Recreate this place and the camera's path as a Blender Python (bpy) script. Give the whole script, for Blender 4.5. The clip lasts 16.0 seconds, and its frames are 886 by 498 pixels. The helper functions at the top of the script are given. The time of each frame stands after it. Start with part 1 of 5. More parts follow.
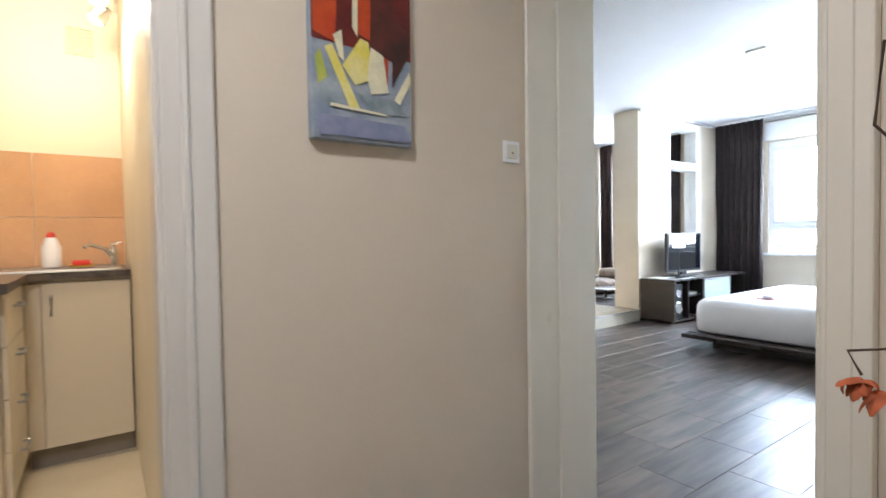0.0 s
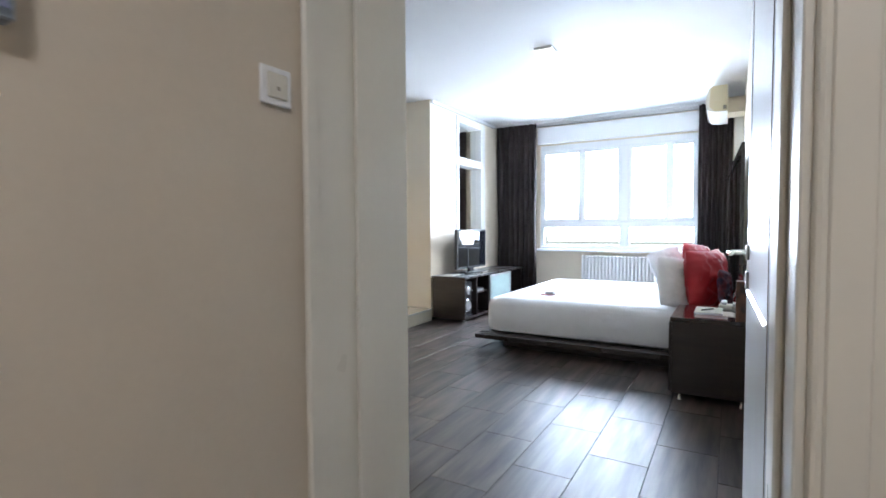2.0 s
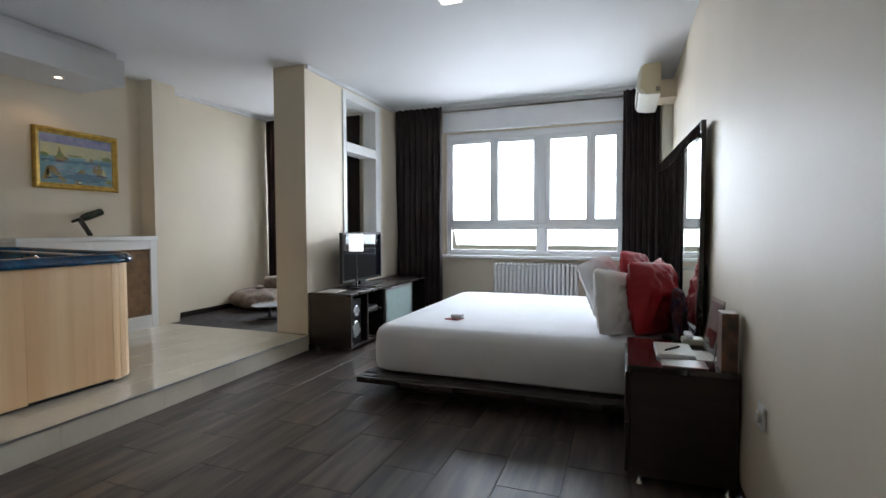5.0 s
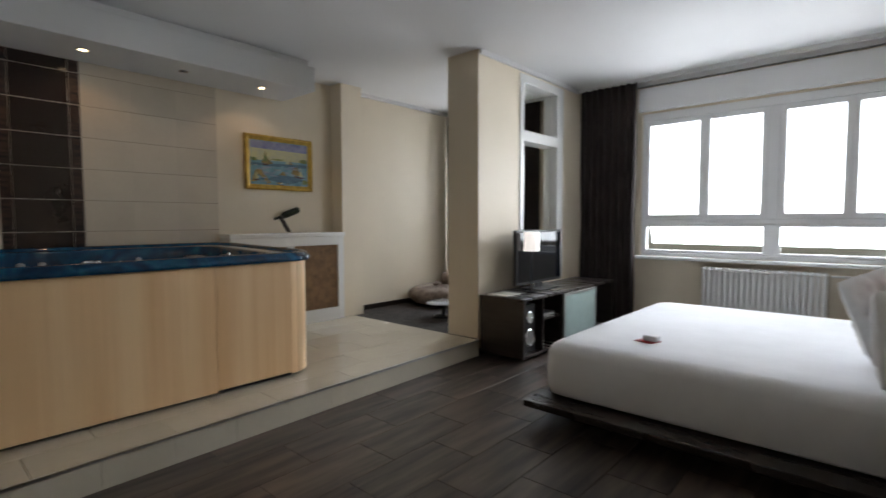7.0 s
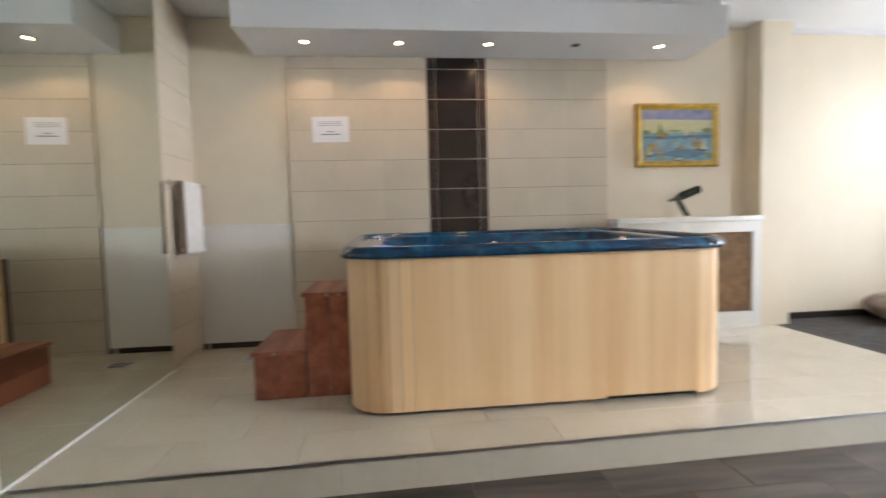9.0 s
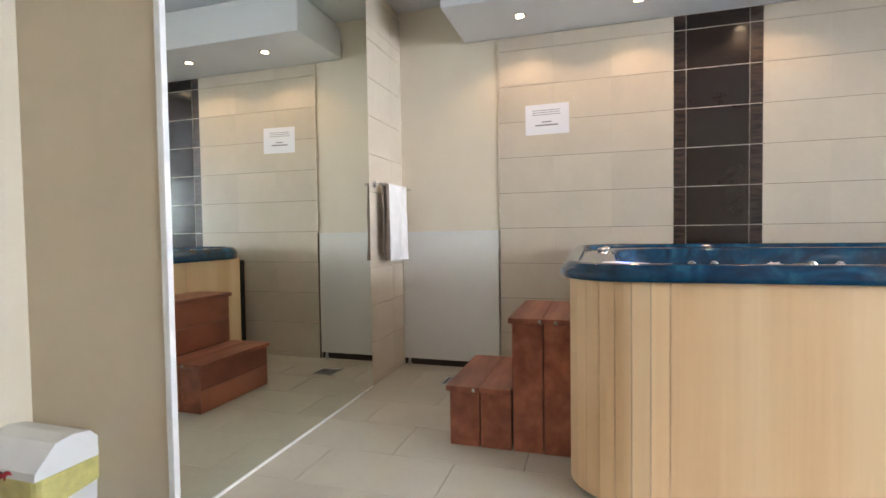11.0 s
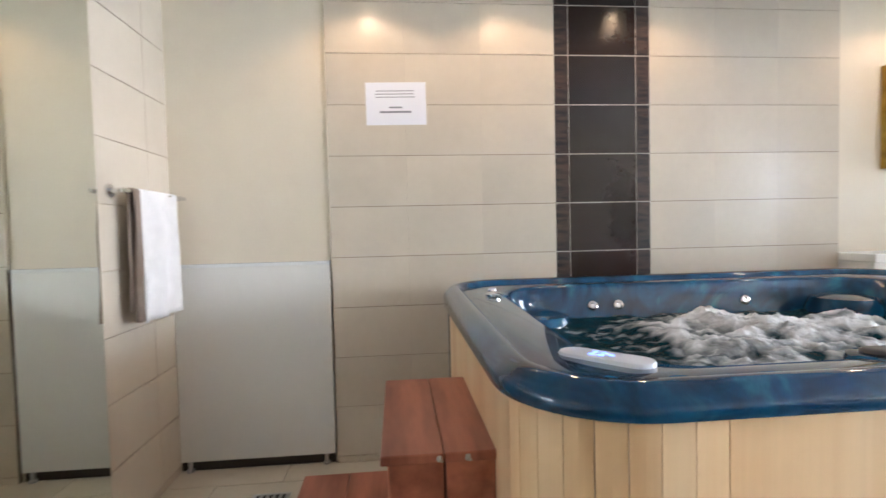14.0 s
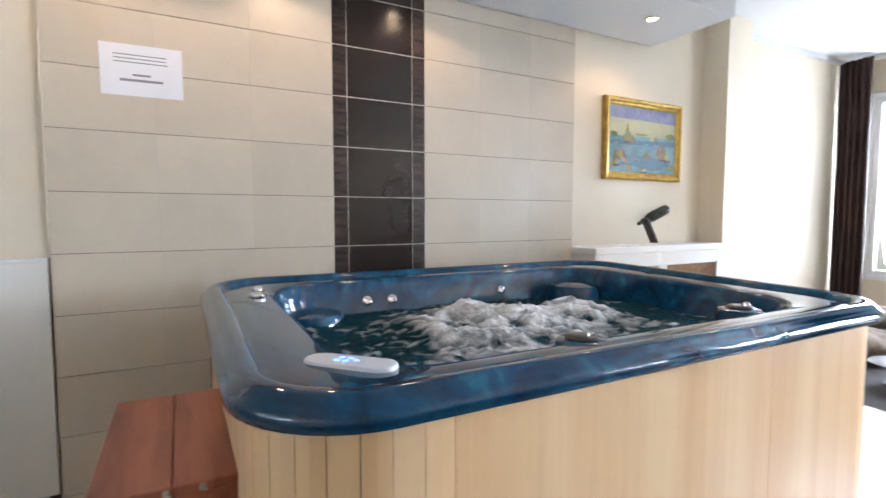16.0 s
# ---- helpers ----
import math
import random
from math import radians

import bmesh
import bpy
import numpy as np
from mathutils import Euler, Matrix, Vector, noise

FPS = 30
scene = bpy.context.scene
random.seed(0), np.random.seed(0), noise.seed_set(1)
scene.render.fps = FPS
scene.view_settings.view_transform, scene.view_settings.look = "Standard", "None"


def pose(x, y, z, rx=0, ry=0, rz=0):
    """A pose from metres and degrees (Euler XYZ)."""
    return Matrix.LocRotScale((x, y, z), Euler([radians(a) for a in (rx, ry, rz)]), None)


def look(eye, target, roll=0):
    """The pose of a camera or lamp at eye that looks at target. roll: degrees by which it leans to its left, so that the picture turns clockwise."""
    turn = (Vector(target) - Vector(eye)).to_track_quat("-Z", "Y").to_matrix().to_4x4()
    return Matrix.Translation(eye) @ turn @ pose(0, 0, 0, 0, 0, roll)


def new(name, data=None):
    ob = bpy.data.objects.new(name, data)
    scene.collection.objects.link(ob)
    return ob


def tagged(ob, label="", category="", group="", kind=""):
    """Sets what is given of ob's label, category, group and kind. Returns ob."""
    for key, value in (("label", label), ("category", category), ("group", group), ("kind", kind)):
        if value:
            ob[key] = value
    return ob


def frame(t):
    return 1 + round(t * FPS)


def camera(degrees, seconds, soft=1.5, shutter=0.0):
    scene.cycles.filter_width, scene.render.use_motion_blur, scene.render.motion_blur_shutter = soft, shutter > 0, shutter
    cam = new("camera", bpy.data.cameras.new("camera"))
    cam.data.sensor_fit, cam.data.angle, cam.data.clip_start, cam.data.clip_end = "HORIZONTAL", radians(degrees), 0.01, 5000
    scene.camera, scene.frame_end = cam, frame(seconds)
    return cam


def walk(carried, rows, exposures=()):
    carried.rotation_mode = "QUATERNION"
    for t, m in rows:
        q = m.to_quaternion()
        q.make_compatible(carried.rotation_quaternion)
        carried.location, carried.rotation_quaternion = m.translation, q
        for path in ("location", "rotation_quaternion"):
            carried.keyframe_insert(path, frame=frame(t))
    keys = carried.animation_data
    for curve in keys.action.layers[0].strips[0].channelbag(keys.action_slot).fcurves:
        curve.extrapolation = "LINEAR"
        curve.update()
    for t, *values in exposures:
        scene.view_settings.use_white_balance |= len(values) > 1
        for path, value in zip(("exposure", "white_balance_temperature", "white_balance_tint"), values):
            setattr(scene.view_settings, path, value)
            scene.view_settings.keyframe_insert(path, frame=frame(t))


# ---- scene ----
cam = camera(84.0, 16.0, shutter=0.5)
EXPO = [(0.0, 1.9, 5850, 13), (1.5, 1.55, 5750, 13), (3.2, 1.0, 6000, 13), (4.6, 0.1, 6200, 13), (5.3, -0.1, 6600, 14), (7.0, -0.25, 6900, 15), (8.0, 0.28, 6900, 16), (8.5, 0.58, 6950, 16), (9.0, 1.15, 6800, 16), (9.5, 1.4, 6750, 16), (12.0, 1.6, 6400, 16), (13.5, 1.75, 6350, 16), (14.5, 1.7, 6300, 16), (16.0, 1.65, 6100, 16)]
PATH = [
    (0, (5.863, -2.845, 1.182), (4.231, -1.69, 1.128), -0.9),
    (0.5, (5.739, -2.731, 1.186), (4.218, -1.434, 1.115), -0.8),
    (1, (5.592, -2.612, 1.18), (4.254, -1.127, 1.112), -1.3),
    (1.5, (5.479, -2.488, 1.174), (4.321, -0.859, 1.092), -0.2),
    (2, (5.339, -2.294, 1.188), (4.33, -0.569, 1.104), -0.3),
    (2.5, (5.273, -2.09, 1.156), (4.404, -0.289, 1.086), -0.3),
    (3, (5.195, -1.886, 1.159), (4.488, -0.017, 1.089), -0.1),
    (5.5, (4.912, -0.837, 1.214), (4.226, 1.040, 1.128), -0.20),
    (6, (4.866, -0.659, 1.207), (4.013, 1.148, 1.122), -0.14),
    (6.5, (4.847, -0.580, 1.237), (3.759, 1.095, 1.141), -0.05),
    (7, (4.795, -0.548, 1.258), (3.470, 0.946, 1.146), -0.19),
    (7.5, (4.675, -0.508, 1.249), (3.151, 0.782, 1.131), -0.24),
    (8, (4.502, -0.475, 1.234), (2.802, 0.572, 1.109), -0.37),
    (8.5, (4.353, -0.441, 1.213), (2.489, 0.271, 1.075), -0.78),
    (9, (4.206, -0.361, 1.173), (2.221, -0.141, 1.054), -1.48),
    (9.5, (4.070, -0.354, 1.157), (2.084, -0.563, 1.052), -1.52),
    (12, (3.110, -0.670, 1.181), (1.207, -1.281, 1.117), -0.75),
    (12.5, (2.908, -0.748, 1.208), (0.960, -1.200, 1.161), -0.93),
    (13, (2.703, -0.797, 1.233), (0.723, -1.073, 1.201), -1.13),
    (13.5, (2.562, -0.816, 1.275), (0.564, -0.883, 1.227), -1.40),
    (14, (2.480, -0.820, 1.313), (0.490, -0.634, 1.235), -1.34),
    (14.5, (2.434, -0.783, 1.322), (0.479, -0.374, 1.228), -1.36),
    (15, (2.424, -0.765, 1.329), (0.525, -0.148, 1.210), -0.95),
    (15.5, (2.436, -0.725, 1.334), (0.603, 0.063, 1.200), -0.41),
    (16, (2.455, -0.687, 1.337), (0.696, 0.253, 1.205), 0.0),
]
walk(cam, [(t, look(e, g, r)) for t, e, g, r in PATH], EXPO)

# ---- world, lights ----
H, P = 2.83, 0.150  # ceiling and platform heights
MY = -1.892  # face of the wall mirror
world = bpy.data.worlds.new("world")
scene.world = world
world.use_nodes = True
_wn = world.node_tree.nodes
_sky = _wn.new("ShaderNodeTexSky")
_sky.sky_type = "NISHITA"
_sky.sun_disc = False
_sky.sun_elevation = radians(50)
_sky.sun_rotation = radians(150)
world.node_tree.links.new(_sky.outputs[0], _wn["Background"].inputs[0])
_wn["Background"].inputs[1].default_value = 0.10


def lamp(name, kind, m, energy, color, size=None, size_y=None, spot=None, blend=0.6):
    d = bpy.data.lights.new(name, kind)
    d.energy, d.color = energy, color
    if kind == "AREA":
        d.shape, d.size, d.size_y = "RECTANGLE", size, size_y
    else:
        d.shadow_soft_size = size or 0.03
    if kind == "SPOT":
        d.spot_size, d.spot_blend = radians(spot), blend
    ob = new(name, d)
    ob.matrix_world = m
    return ob


SUNDIR = look((8, 3, 14), (0, 0, 0))
_sun = bpy.data.lights.new("sun", "SUN")
_sun.energy, _sun.angle, _sun.color = 2.5, radians(0.5), (1, 0.95, 0.88)
new("sun", _sun).matrix_world = SUNDIR

DAY = (0.80, 0.90, 1.0)
lamp("window_daylight", "AREA", pose(3.87, 5.72, 1.70, -60), 180, DAY, 2.6, 1.7)
lamp("alcove_daylight", "AREA", pose(0.72, 5.72, 1.70, -68), 74, DAY, 1.4, 1.9)
WARM = (1.0, 0.70, 0.40)
SPOTS = [(-0.94, True), (-0.235, True), (0.465, True), (1.17, False), (1.875, True)]
for _y, _on in SPOTS:
    if _on:
        lamp("spot_light", "SPOT", pose(0.345, _y, 2.50, 0, 5), 2.2, (1.0, 0.70, 0.44), 0.035, spot=132, blend=0.35)
lamp("kitchen_light", "POINT", pose(3.15, -2.93, 2.30), 10.5, (1.0, 0.80, 0.54), 0.05)
# unseen fill without a fixture, added to brighten the hall walls
lamp("hall_light", "AREA", pose(5.6, -3.2, 2.75), 10, (1.0, 0.96, 0.90), 0.3, 0.3)



# ---- materials ----
def principled(name):
    m = bpy.data.materials.new(name)
    m.use_nodes = True
    return m, m.node_tree, m.node_tree.nodes["Principled BSDF"]


def mat(name, color, rough=0.6, metal=0.0, var=0.12, scale=6.0, grain=60.0, bump=0.05, stretch=(1, 1, 1), coat=0.0,
        rand=0.0, emit=None, strength=0.0, trans=0.0, tint2=None, dist=0.004):
    m, t, b = principled(name)
    n, l = t.nodes, t.links
    b.inputs["Roughness"].default_value = rough
    b.inputs["Metallic"].default_value = metal
    b.inputs["Coat Weight"].default_value = coat
    b.inputs["Transmission Weight"].default_value = trans
    tc, mp = n.new("ShaderNodeTexCoord"), n.new("ShaderNodeMapping")
    mp.inputs["Scale"].default_value = stretch
    l.new(tc.outputs["Object"], mp.inputs["Vector"])
    oi = n.new("ShaderNodeObjectInfo")
    add = n.new("ShaderNodeVectorMath")
    add.operation = "MULTIPLY_ADD"
    l.new(oi.outputs["Random"], add.inputs[0])
    add.inputs[1].default_value = (17, 31, 23) if rand else (0, 0, 0)
    l.new(mp.outputs[0], add.inputs[2])
    big, fine = n.new("ShaderNodeTexNoise"), n.new("ShaderNodeTexNoise")
    big.inputs["Scale"].default_value, fine.inputs["Scale"].default_value = scale, grain
    big.inputs["Detail"].default_value, fine.inputs["Detail"].default_value = 5, 6
    l.new(add.outputs[0], big.inputs["Vector"])
    l.new(add.outputs[0], fine.inputs["Vector"])
    mix = n.new("ShaderNodeMix")
    mix.data_type = "RGBA"
    c2 = tint2 or tuple(c * (1 - 2 * var) for c in color)
    mix.inputs[6].default_value = (*color, 1)
    mix.inputs[7].default_value = (*c2, 1)
    mr = n.new("ShaderNodeMapRange")
    mr.inputs["From Min"].default_value, mr.inputs["From Max"].default_value = 0.35, 0.68
    l.new(big.outputs[0], mr.inputs[0])
    l.new(mr.outputs[0], mix.inputs[0])
    hv = n.new("ShaderNodeHueSaturation")
    mr2 = n.new("ShaderNodeMapRange")
    mr2.inputs["To Min"].default_value, mr2.inputs["To Max"].default_value = 1 - var, 1 + var
    l.new(fine.outputs[0], mr2.inputs[0])
    val = mr2.outputs[0]
    if rand:
        mr3 = n.new("ShaderNodeMapRange")
        mr3.inputs["To Min"].default_value, mr3.inputs["To Max"].default_value = 1 - rand, 1 + rand
        l.new(oi.outputs["Random"], mr3.inputs[0])
        mu = n.new("ShaderNodeMath")
        mu.operation = "MULTIPLY"
        l.new(val, mu.inputs[0])
        l.new(mr3.outputs[0], mu.inputs[1])
        val = mu.outputs[0]
    l.new(val, hv.inputs["Value"])
    l.new(mix.outputs[2], hv.inputs["Color"])
    l.new(hv.outputs[0], b.inputs["Base Color"])
    rr = n.new("ShaderNodeMapRange")
    rr.inputs["To Min"].default_value, rr.inputs["To Max"].default_value = max(0, rough * 0.8), min(1, rough * 1.2)
    l.new(big.outputs[0], rr.inputs[0])
    l.new(rr.outputs[0], b.inputs["Roughness"])
    if bump:
        bp = n.new("ShaderNodeBump")
        bp.inputs["Strength"].default_value = bump
        bp.inputs["Distance"].default_value = dist
        l.new(fine.outputs[0], bp.inputs["Height"])
        l.new(bp.outputs[0], b.inputs["Normal"])
    if emit:
        b.inputs["Emission Color"].default_value = (*emit, 1)
        b.inputs["Emission Strength"].default_value = strength
    return m


M = {}
M["wall"] = mat("cream wall paint", (0.74, 0.65, 0.51), 0.55, var=0.03, scale=1.3, grain=90, bump=0.06)
M["wall2"] = mat("beige wall paint", (0.60, 0.50, 0.36), 0.6, var=0.03, scale=1.3, grain=90, bump=0.06)
M["hallwall"] = mat("hall wall paint", (0.62, 0.55, 0.45), 0.55, var=0.03, scale=1.1, grain=70, bump=0.06)
M["ceil"] = mat("white ceiling paint", (0.68, 0.68, 0.68), 0.7, var=0.02, scale=1.0, grain=90, bump=0.05)
M["white"] = mat("white gloss paint", (0.78, 0.78, 0.76), 0.25, var=0.02, scale=2, grain=50, bump=0.02)
M["casing"] = mat("cream door casing", (0.72, 0.69, 0.61), 0.3, var=0.02, scale=2, grain=50, bump=0.02)
M["pvc"] = mat("white window plastic", (0.80, 0.81, 0.82), 0.3, var=0.01, scale=2, grain=50, bump=0.01)
M["laminate"] = mat("white laminate", (0.75, 0.73, 0.68), 0.4, var=0.02, scale=2, grain=50, bump=0.01)
M["tile"] = mat("cream ceramic tile", (0.62, 0.54, 0.43), 0.24, var=0.035, scale=3, grain=30, bump=0.015, rand=0.03, coat=0.0)
M["tileR"] = M["tile"]
M["darktile"] = mat("dark brown tile", (0.023, 0.013, 0.010), 0.17, var=0.05, scale=4, grain=90, bump=0.004, rand=0.1)
M["strip"] = mat("brown ribbed strip tile", (0.060, 0.030, 0.021), 0.3, var=0.5, scale=8, grain=40, bump=0.3, stretch=(1, 1, 6), rand=0.1)
M["grout"] = mat("grey grout", (0.35, 0.30, 0.25), 0.9, var=0.1, scale=10)
M["jointdark"] = mat("dark grey floor joint", (0.060, 0.060, 0.062), 0.9, var=0.1, scale=10)
M["groutl"] = mat("light joint compound", (0.62, 0.56, 0.48), 0.9, var=0.05, scale=10)
M["groutd"] = mat("brown tile grout", (0.20, 0.15, 0.11), 0.9, var=0.1, scale=10)
M["groutw"] = mat("pale grout", (0.50, 0.46, 0.39), 0.9, var=0.1, scale=10)
M["floortile"] = mat("cream floor tile", (0.61, 0.555, 0.45), 0.12, var=0.04, scale=2.5, grain=25, bump=0.015, rand=0.03, coat=0.2)
M["kfloor"] = mat("kitchen floor tile", (0.60, 0.52, 0.38), 0.3, var=0.05, scale=4, grain=30, bump=0.02)
M["wood"] = mat("dark wood look tile", (0.112, 0.082, 0.066), 0.36, var=0.20, scale=1.6, grain=9, bump=0.04, stretch=(9, 1.0, 1), rand=0.18, tint2=(0.024, 0.020, 0.018))
M["darkfloor"] = mat("dark skirting tile and gap shade", (0.035, 0.025, 0.02), 0.35, var=0.2, scale=5)
M["wenge"] = mat("dark wenge veneer", (0.030, 0.021, 0.018), 0.32, var=0.25, scale=2, grain=14, bump=0.06, stretch=(1, 1, 7))
M["wengeh"] = mat("dark wenge veneer flat", (0.030, 0.021, 0.018), 0.28, var=0.25, scale=2, grain=14, bump=0.06, stretch=(1, 7, 1))
M["wengegloss"] = mat("glossy wenge frame", (0.030, 0.021, 0.018), 0.06, var=0.2, scale=2, grain=14, bump=0.01, stretch=(1, 1, 7), coat=0.6)
M["curtain"] = mat("dark brown curtain cloth", (0.034, 0.022, 0.021), 0.85, var=0.2, scale=3, grain=200, bump=0.15)
M["curtain2"] = mat("chocolate curtain cloth", (0.050, 0.024, 0.020), 0.8, var=0.2, scale=3, grain=200, bump=0.15)
M["sheet"] = mat("white cotton sheet", (0.80, 0.81, 0.84), 0.85, var=0.02, scale=5, grain=9, bump=0.12, dist=0.02)
M["pillow"] = mat("white pillow cotton", (0.80, 0.80, 0.80), 0.85, var=0.03, scale=6, grain=12, bump=0.25, dist=0.02)
M["red"] = mat("red satin pillow", (0.42, 0.008, 0.016), 0.5, var=0.15, scale=6, grain=12, bump=0.2, dist=0.02)
M["navy"] = mat("dark blue patterned cloth", (0.02, 0.025, 0.06), 0.7, var=0.4, scale=14, grain=60, tint2=(0.12, 0.02, 0.03))
M["towel"] = mat("white terry towel", (0.78, 0.76, 0.74), 0.95, var=0.06, scale=12, grain=160, bump=0.9)
M["towelb"] = mat("taupe towel", (0.27, 0.20, 0.155), 0.95, var=0.1, scale=12, grain=160, bump=0.7)
M["pine"] = mat("pale pine cladding", (0.82, 0.575, 0.335), 0.34, var=0.045, scale=0.55, grain=7, bump=0.02, stretch=(12, 12, 0.35), rand=0.10, tint2=(0.70, 0.42, 0.21))
M["redwood"] = mat("red-brown stained wood", (0.42, 0.135, 0.070), 0.4, var=0.14, scale=2.2, grain=9, bump=0.08, stretch=(1, 6, 6), rand=0.08, tint2=(0.21, 0.060, 0.032))
M["redwoodh"] = mat("red-brown stained boards", (0.44, 0.145, 0.078), 0.38, var=0.14, scale=2.2, grain=9, bump=0.08, stretch=(1, 6, 1), rand=0.08, tint2=(0.21, 0.060, 0.032))
M["chrome"] = mat("chrome", (0.75, 0.75, 0.76), 0.12, 1.0, var=0.02, bump=0)
M["steel"] = mat("brushed steel", (0.5, 0.5, 0.5), 0.35, 1.0, var=0.05, bump=0.02)
M["blackp"] = mat("black plastic", (0.012, 0.012, 0.013), 0.35, var=0.1, bump=0.01)
M["screen"] = mat("dark screen glass", (0.006, 0.007, 0.010), 0.06, var=0.05, bump=0)
M["paper"] = mat("white paper", (0.80, 0.80, 0.84), 0.5, var=0.01, bump=0.01)
M["ink"] = mat("grey print", (0.25, 0.25, 0.28), 0.7, var=0.02, bump=0)
M["gold"] = mat("gilt frame", (0.62, 0.40, 0.08), 0.35, 0.55, var=0.2, scale=20, grain=90, bump=0.2, tint2=(0.40, 0.25, 0.05))
M["bottle"] = mat("dark green bottle glass", (0.012, 0.022, 0.008), 0.08, var=0.1, bump=0)
M["darkwood"] = mat("dark carved wood", (0.03, 0.018, 0.012), 0.4, var=0.2, scale=10)
M["rust"] = mat("rust dried flower", (0.55, 0.13, 0.045), 0.8, var=0.3, scale=20, grain=80, bump=0.3)
M["twig"] = mat("brown twig", (0.09, 0.05, 0.03), 0.8, var=0.3, scale=30)
M["twigred"] = mat("dried red petals", (0.35, 0.02, 0.03), 0.8, var=0.3, scale=30)
M["clay"] = mat("brown vase glaze", (0.16, 0.07, 0.035), 0.4, var=0.2, scale=6)
M["bin"] = mat("white bin plastic", (0.74, 0.74, 0.73), 0.3, var=0.02, bump=0.01)
M["liner"] = mat("pale yellow bin liner", (0.62, 0.56, 0.20), 0.4, var=0.1, scale=20, bump=0.3, dist=0.01)
M["acp"] = mat("aged cream plastic", (0.60, 0.52, 0.34), 0.4, var=0.03, bump=0.01)
M["acw"] = mat("off-white plastic", (0.68, 0.66, 0.58), 0.35, var=0.02, bump=0.01)
M["fabric"] = mat("brown plush", (0.17, 0.125, 0.10), 0.95, var=0.35, scale=9, grain=120, bump=1.0, tint2=(0.36, 0.30, 0.26))
M["carpet"] = mat("dark brown carpet", (0.028, 0.020, 0.017), 0.9, var=0.25, scale=12, grain=200, bump=0.5)
M["tabletop"] = mat("pale grey table top", (0.42, 0.44, 0.46), 0.12, var=0.03, bump=0)
M["rattan"] = mat("woven rattan panel", (0.34, 0.20, 0.10), 0.6, var=0.3, scale=14, grain=60, bump=0.5, tint2=(0.20, 0.12, 0.065))
M["splash"] = mat("ochre kitchen backsplash", (0.60, 0.36, 0.20), 0.3, var=0.05, scale=5, grain=60)
M["kwall"] = mat("kitchen wall paint", (0.78, 0.71, 0.56), 0.6, var=0.03, scale=1.5)
M["kcab"] = mat("cream kitchen front", (0.70, 0.62, 0.48), 0.4, var=0.02, scale=2)
M["ktop"] = mat("grey-brown worktop", (0.12, 0.10, 0.085), 0.35, var=0.3, scale=30, grain=120)
M["plinth"] = mat("grey plinth", (0.25, 0.22, 0.18), 0.5, var=0.05)
M["redp"] = mat("red plastic cap", (0.6, 0.03, 0.02), 0.4, var=0.02, bump=0)
M["sponge"] = mat("yellow sponge", (0.75, 0.5, 0.08), 0.9, var=0.1, scale=60, bump=0.4)
M["shade"] = mat("white lamp shade", (0.85, 0.85, 0.86), 0.7, var=0.01, emit=(1, 0.99, 0.97), strength=0.9)
M["bulb"] = mat("warm halogen bulb", (1, 0.9, 0.7), 0.5, var=0, emit=(1.0, 0.75, 0.45), strength=14)
M["bulboff"] = mat("unlit halogen bulb", (0.08, 0.08, 0.08), 0.2, var=0, bump=0)
M["cold"] = mat("opal ceiling lamp glass", (0.85, 0.85, 0.83), 0.3, var=0, emit=(1, 0.95, 0.85), strength=1.6)
M["led"] = mat("blue panel lights", (0.1, 0.2, 0.9), 0.4, var=0, emit=(0.12, 0.22, 1.0), strength=1.3)
M["ledp"] = mat("grey control panel", (0.70, 0.69, 0.72), 0.3, var=0.03, bump=0)
M["frost"] = mat("frosted pale green glass", (0.34, 0.44, 0.42), 0.35, var=0.04, scale=10, bump=0.02)
M["greypaint"] = mat("grey-white door paint", (0.60, 0.58, 0.54), 0.35, var=0.02, scale=2, grain=50, bump=0.02)
M["bluegrey"] = mat("blue-grey fabric", (0.3, 0.34, 0.42), 0.8)


def mirror_mat():
    m, t, b = principled("mirror silver")
    b.inputs["Base Color"].default_value = (0.80, 0.83, 0.78, 1)
    b.inputs["Metallic"].default_value = 1
    b.inputs["Roughness"].default_value = 0.01
    return m


def glass_mat():
    m, t, b = principled("clear glass")
    b.inputs["Base Color"].default_value = (0.97, 0.99, 0.98, 1)
    b.inputs["Roughness"].default_value = 0.0
    b.inputs["Transmission Weight"].default_value = 1
    b.inputs["IOR"].default_value = 1.45
    return m


M["mirror"], M["glass"] = mirror_mat(), glass_mat()


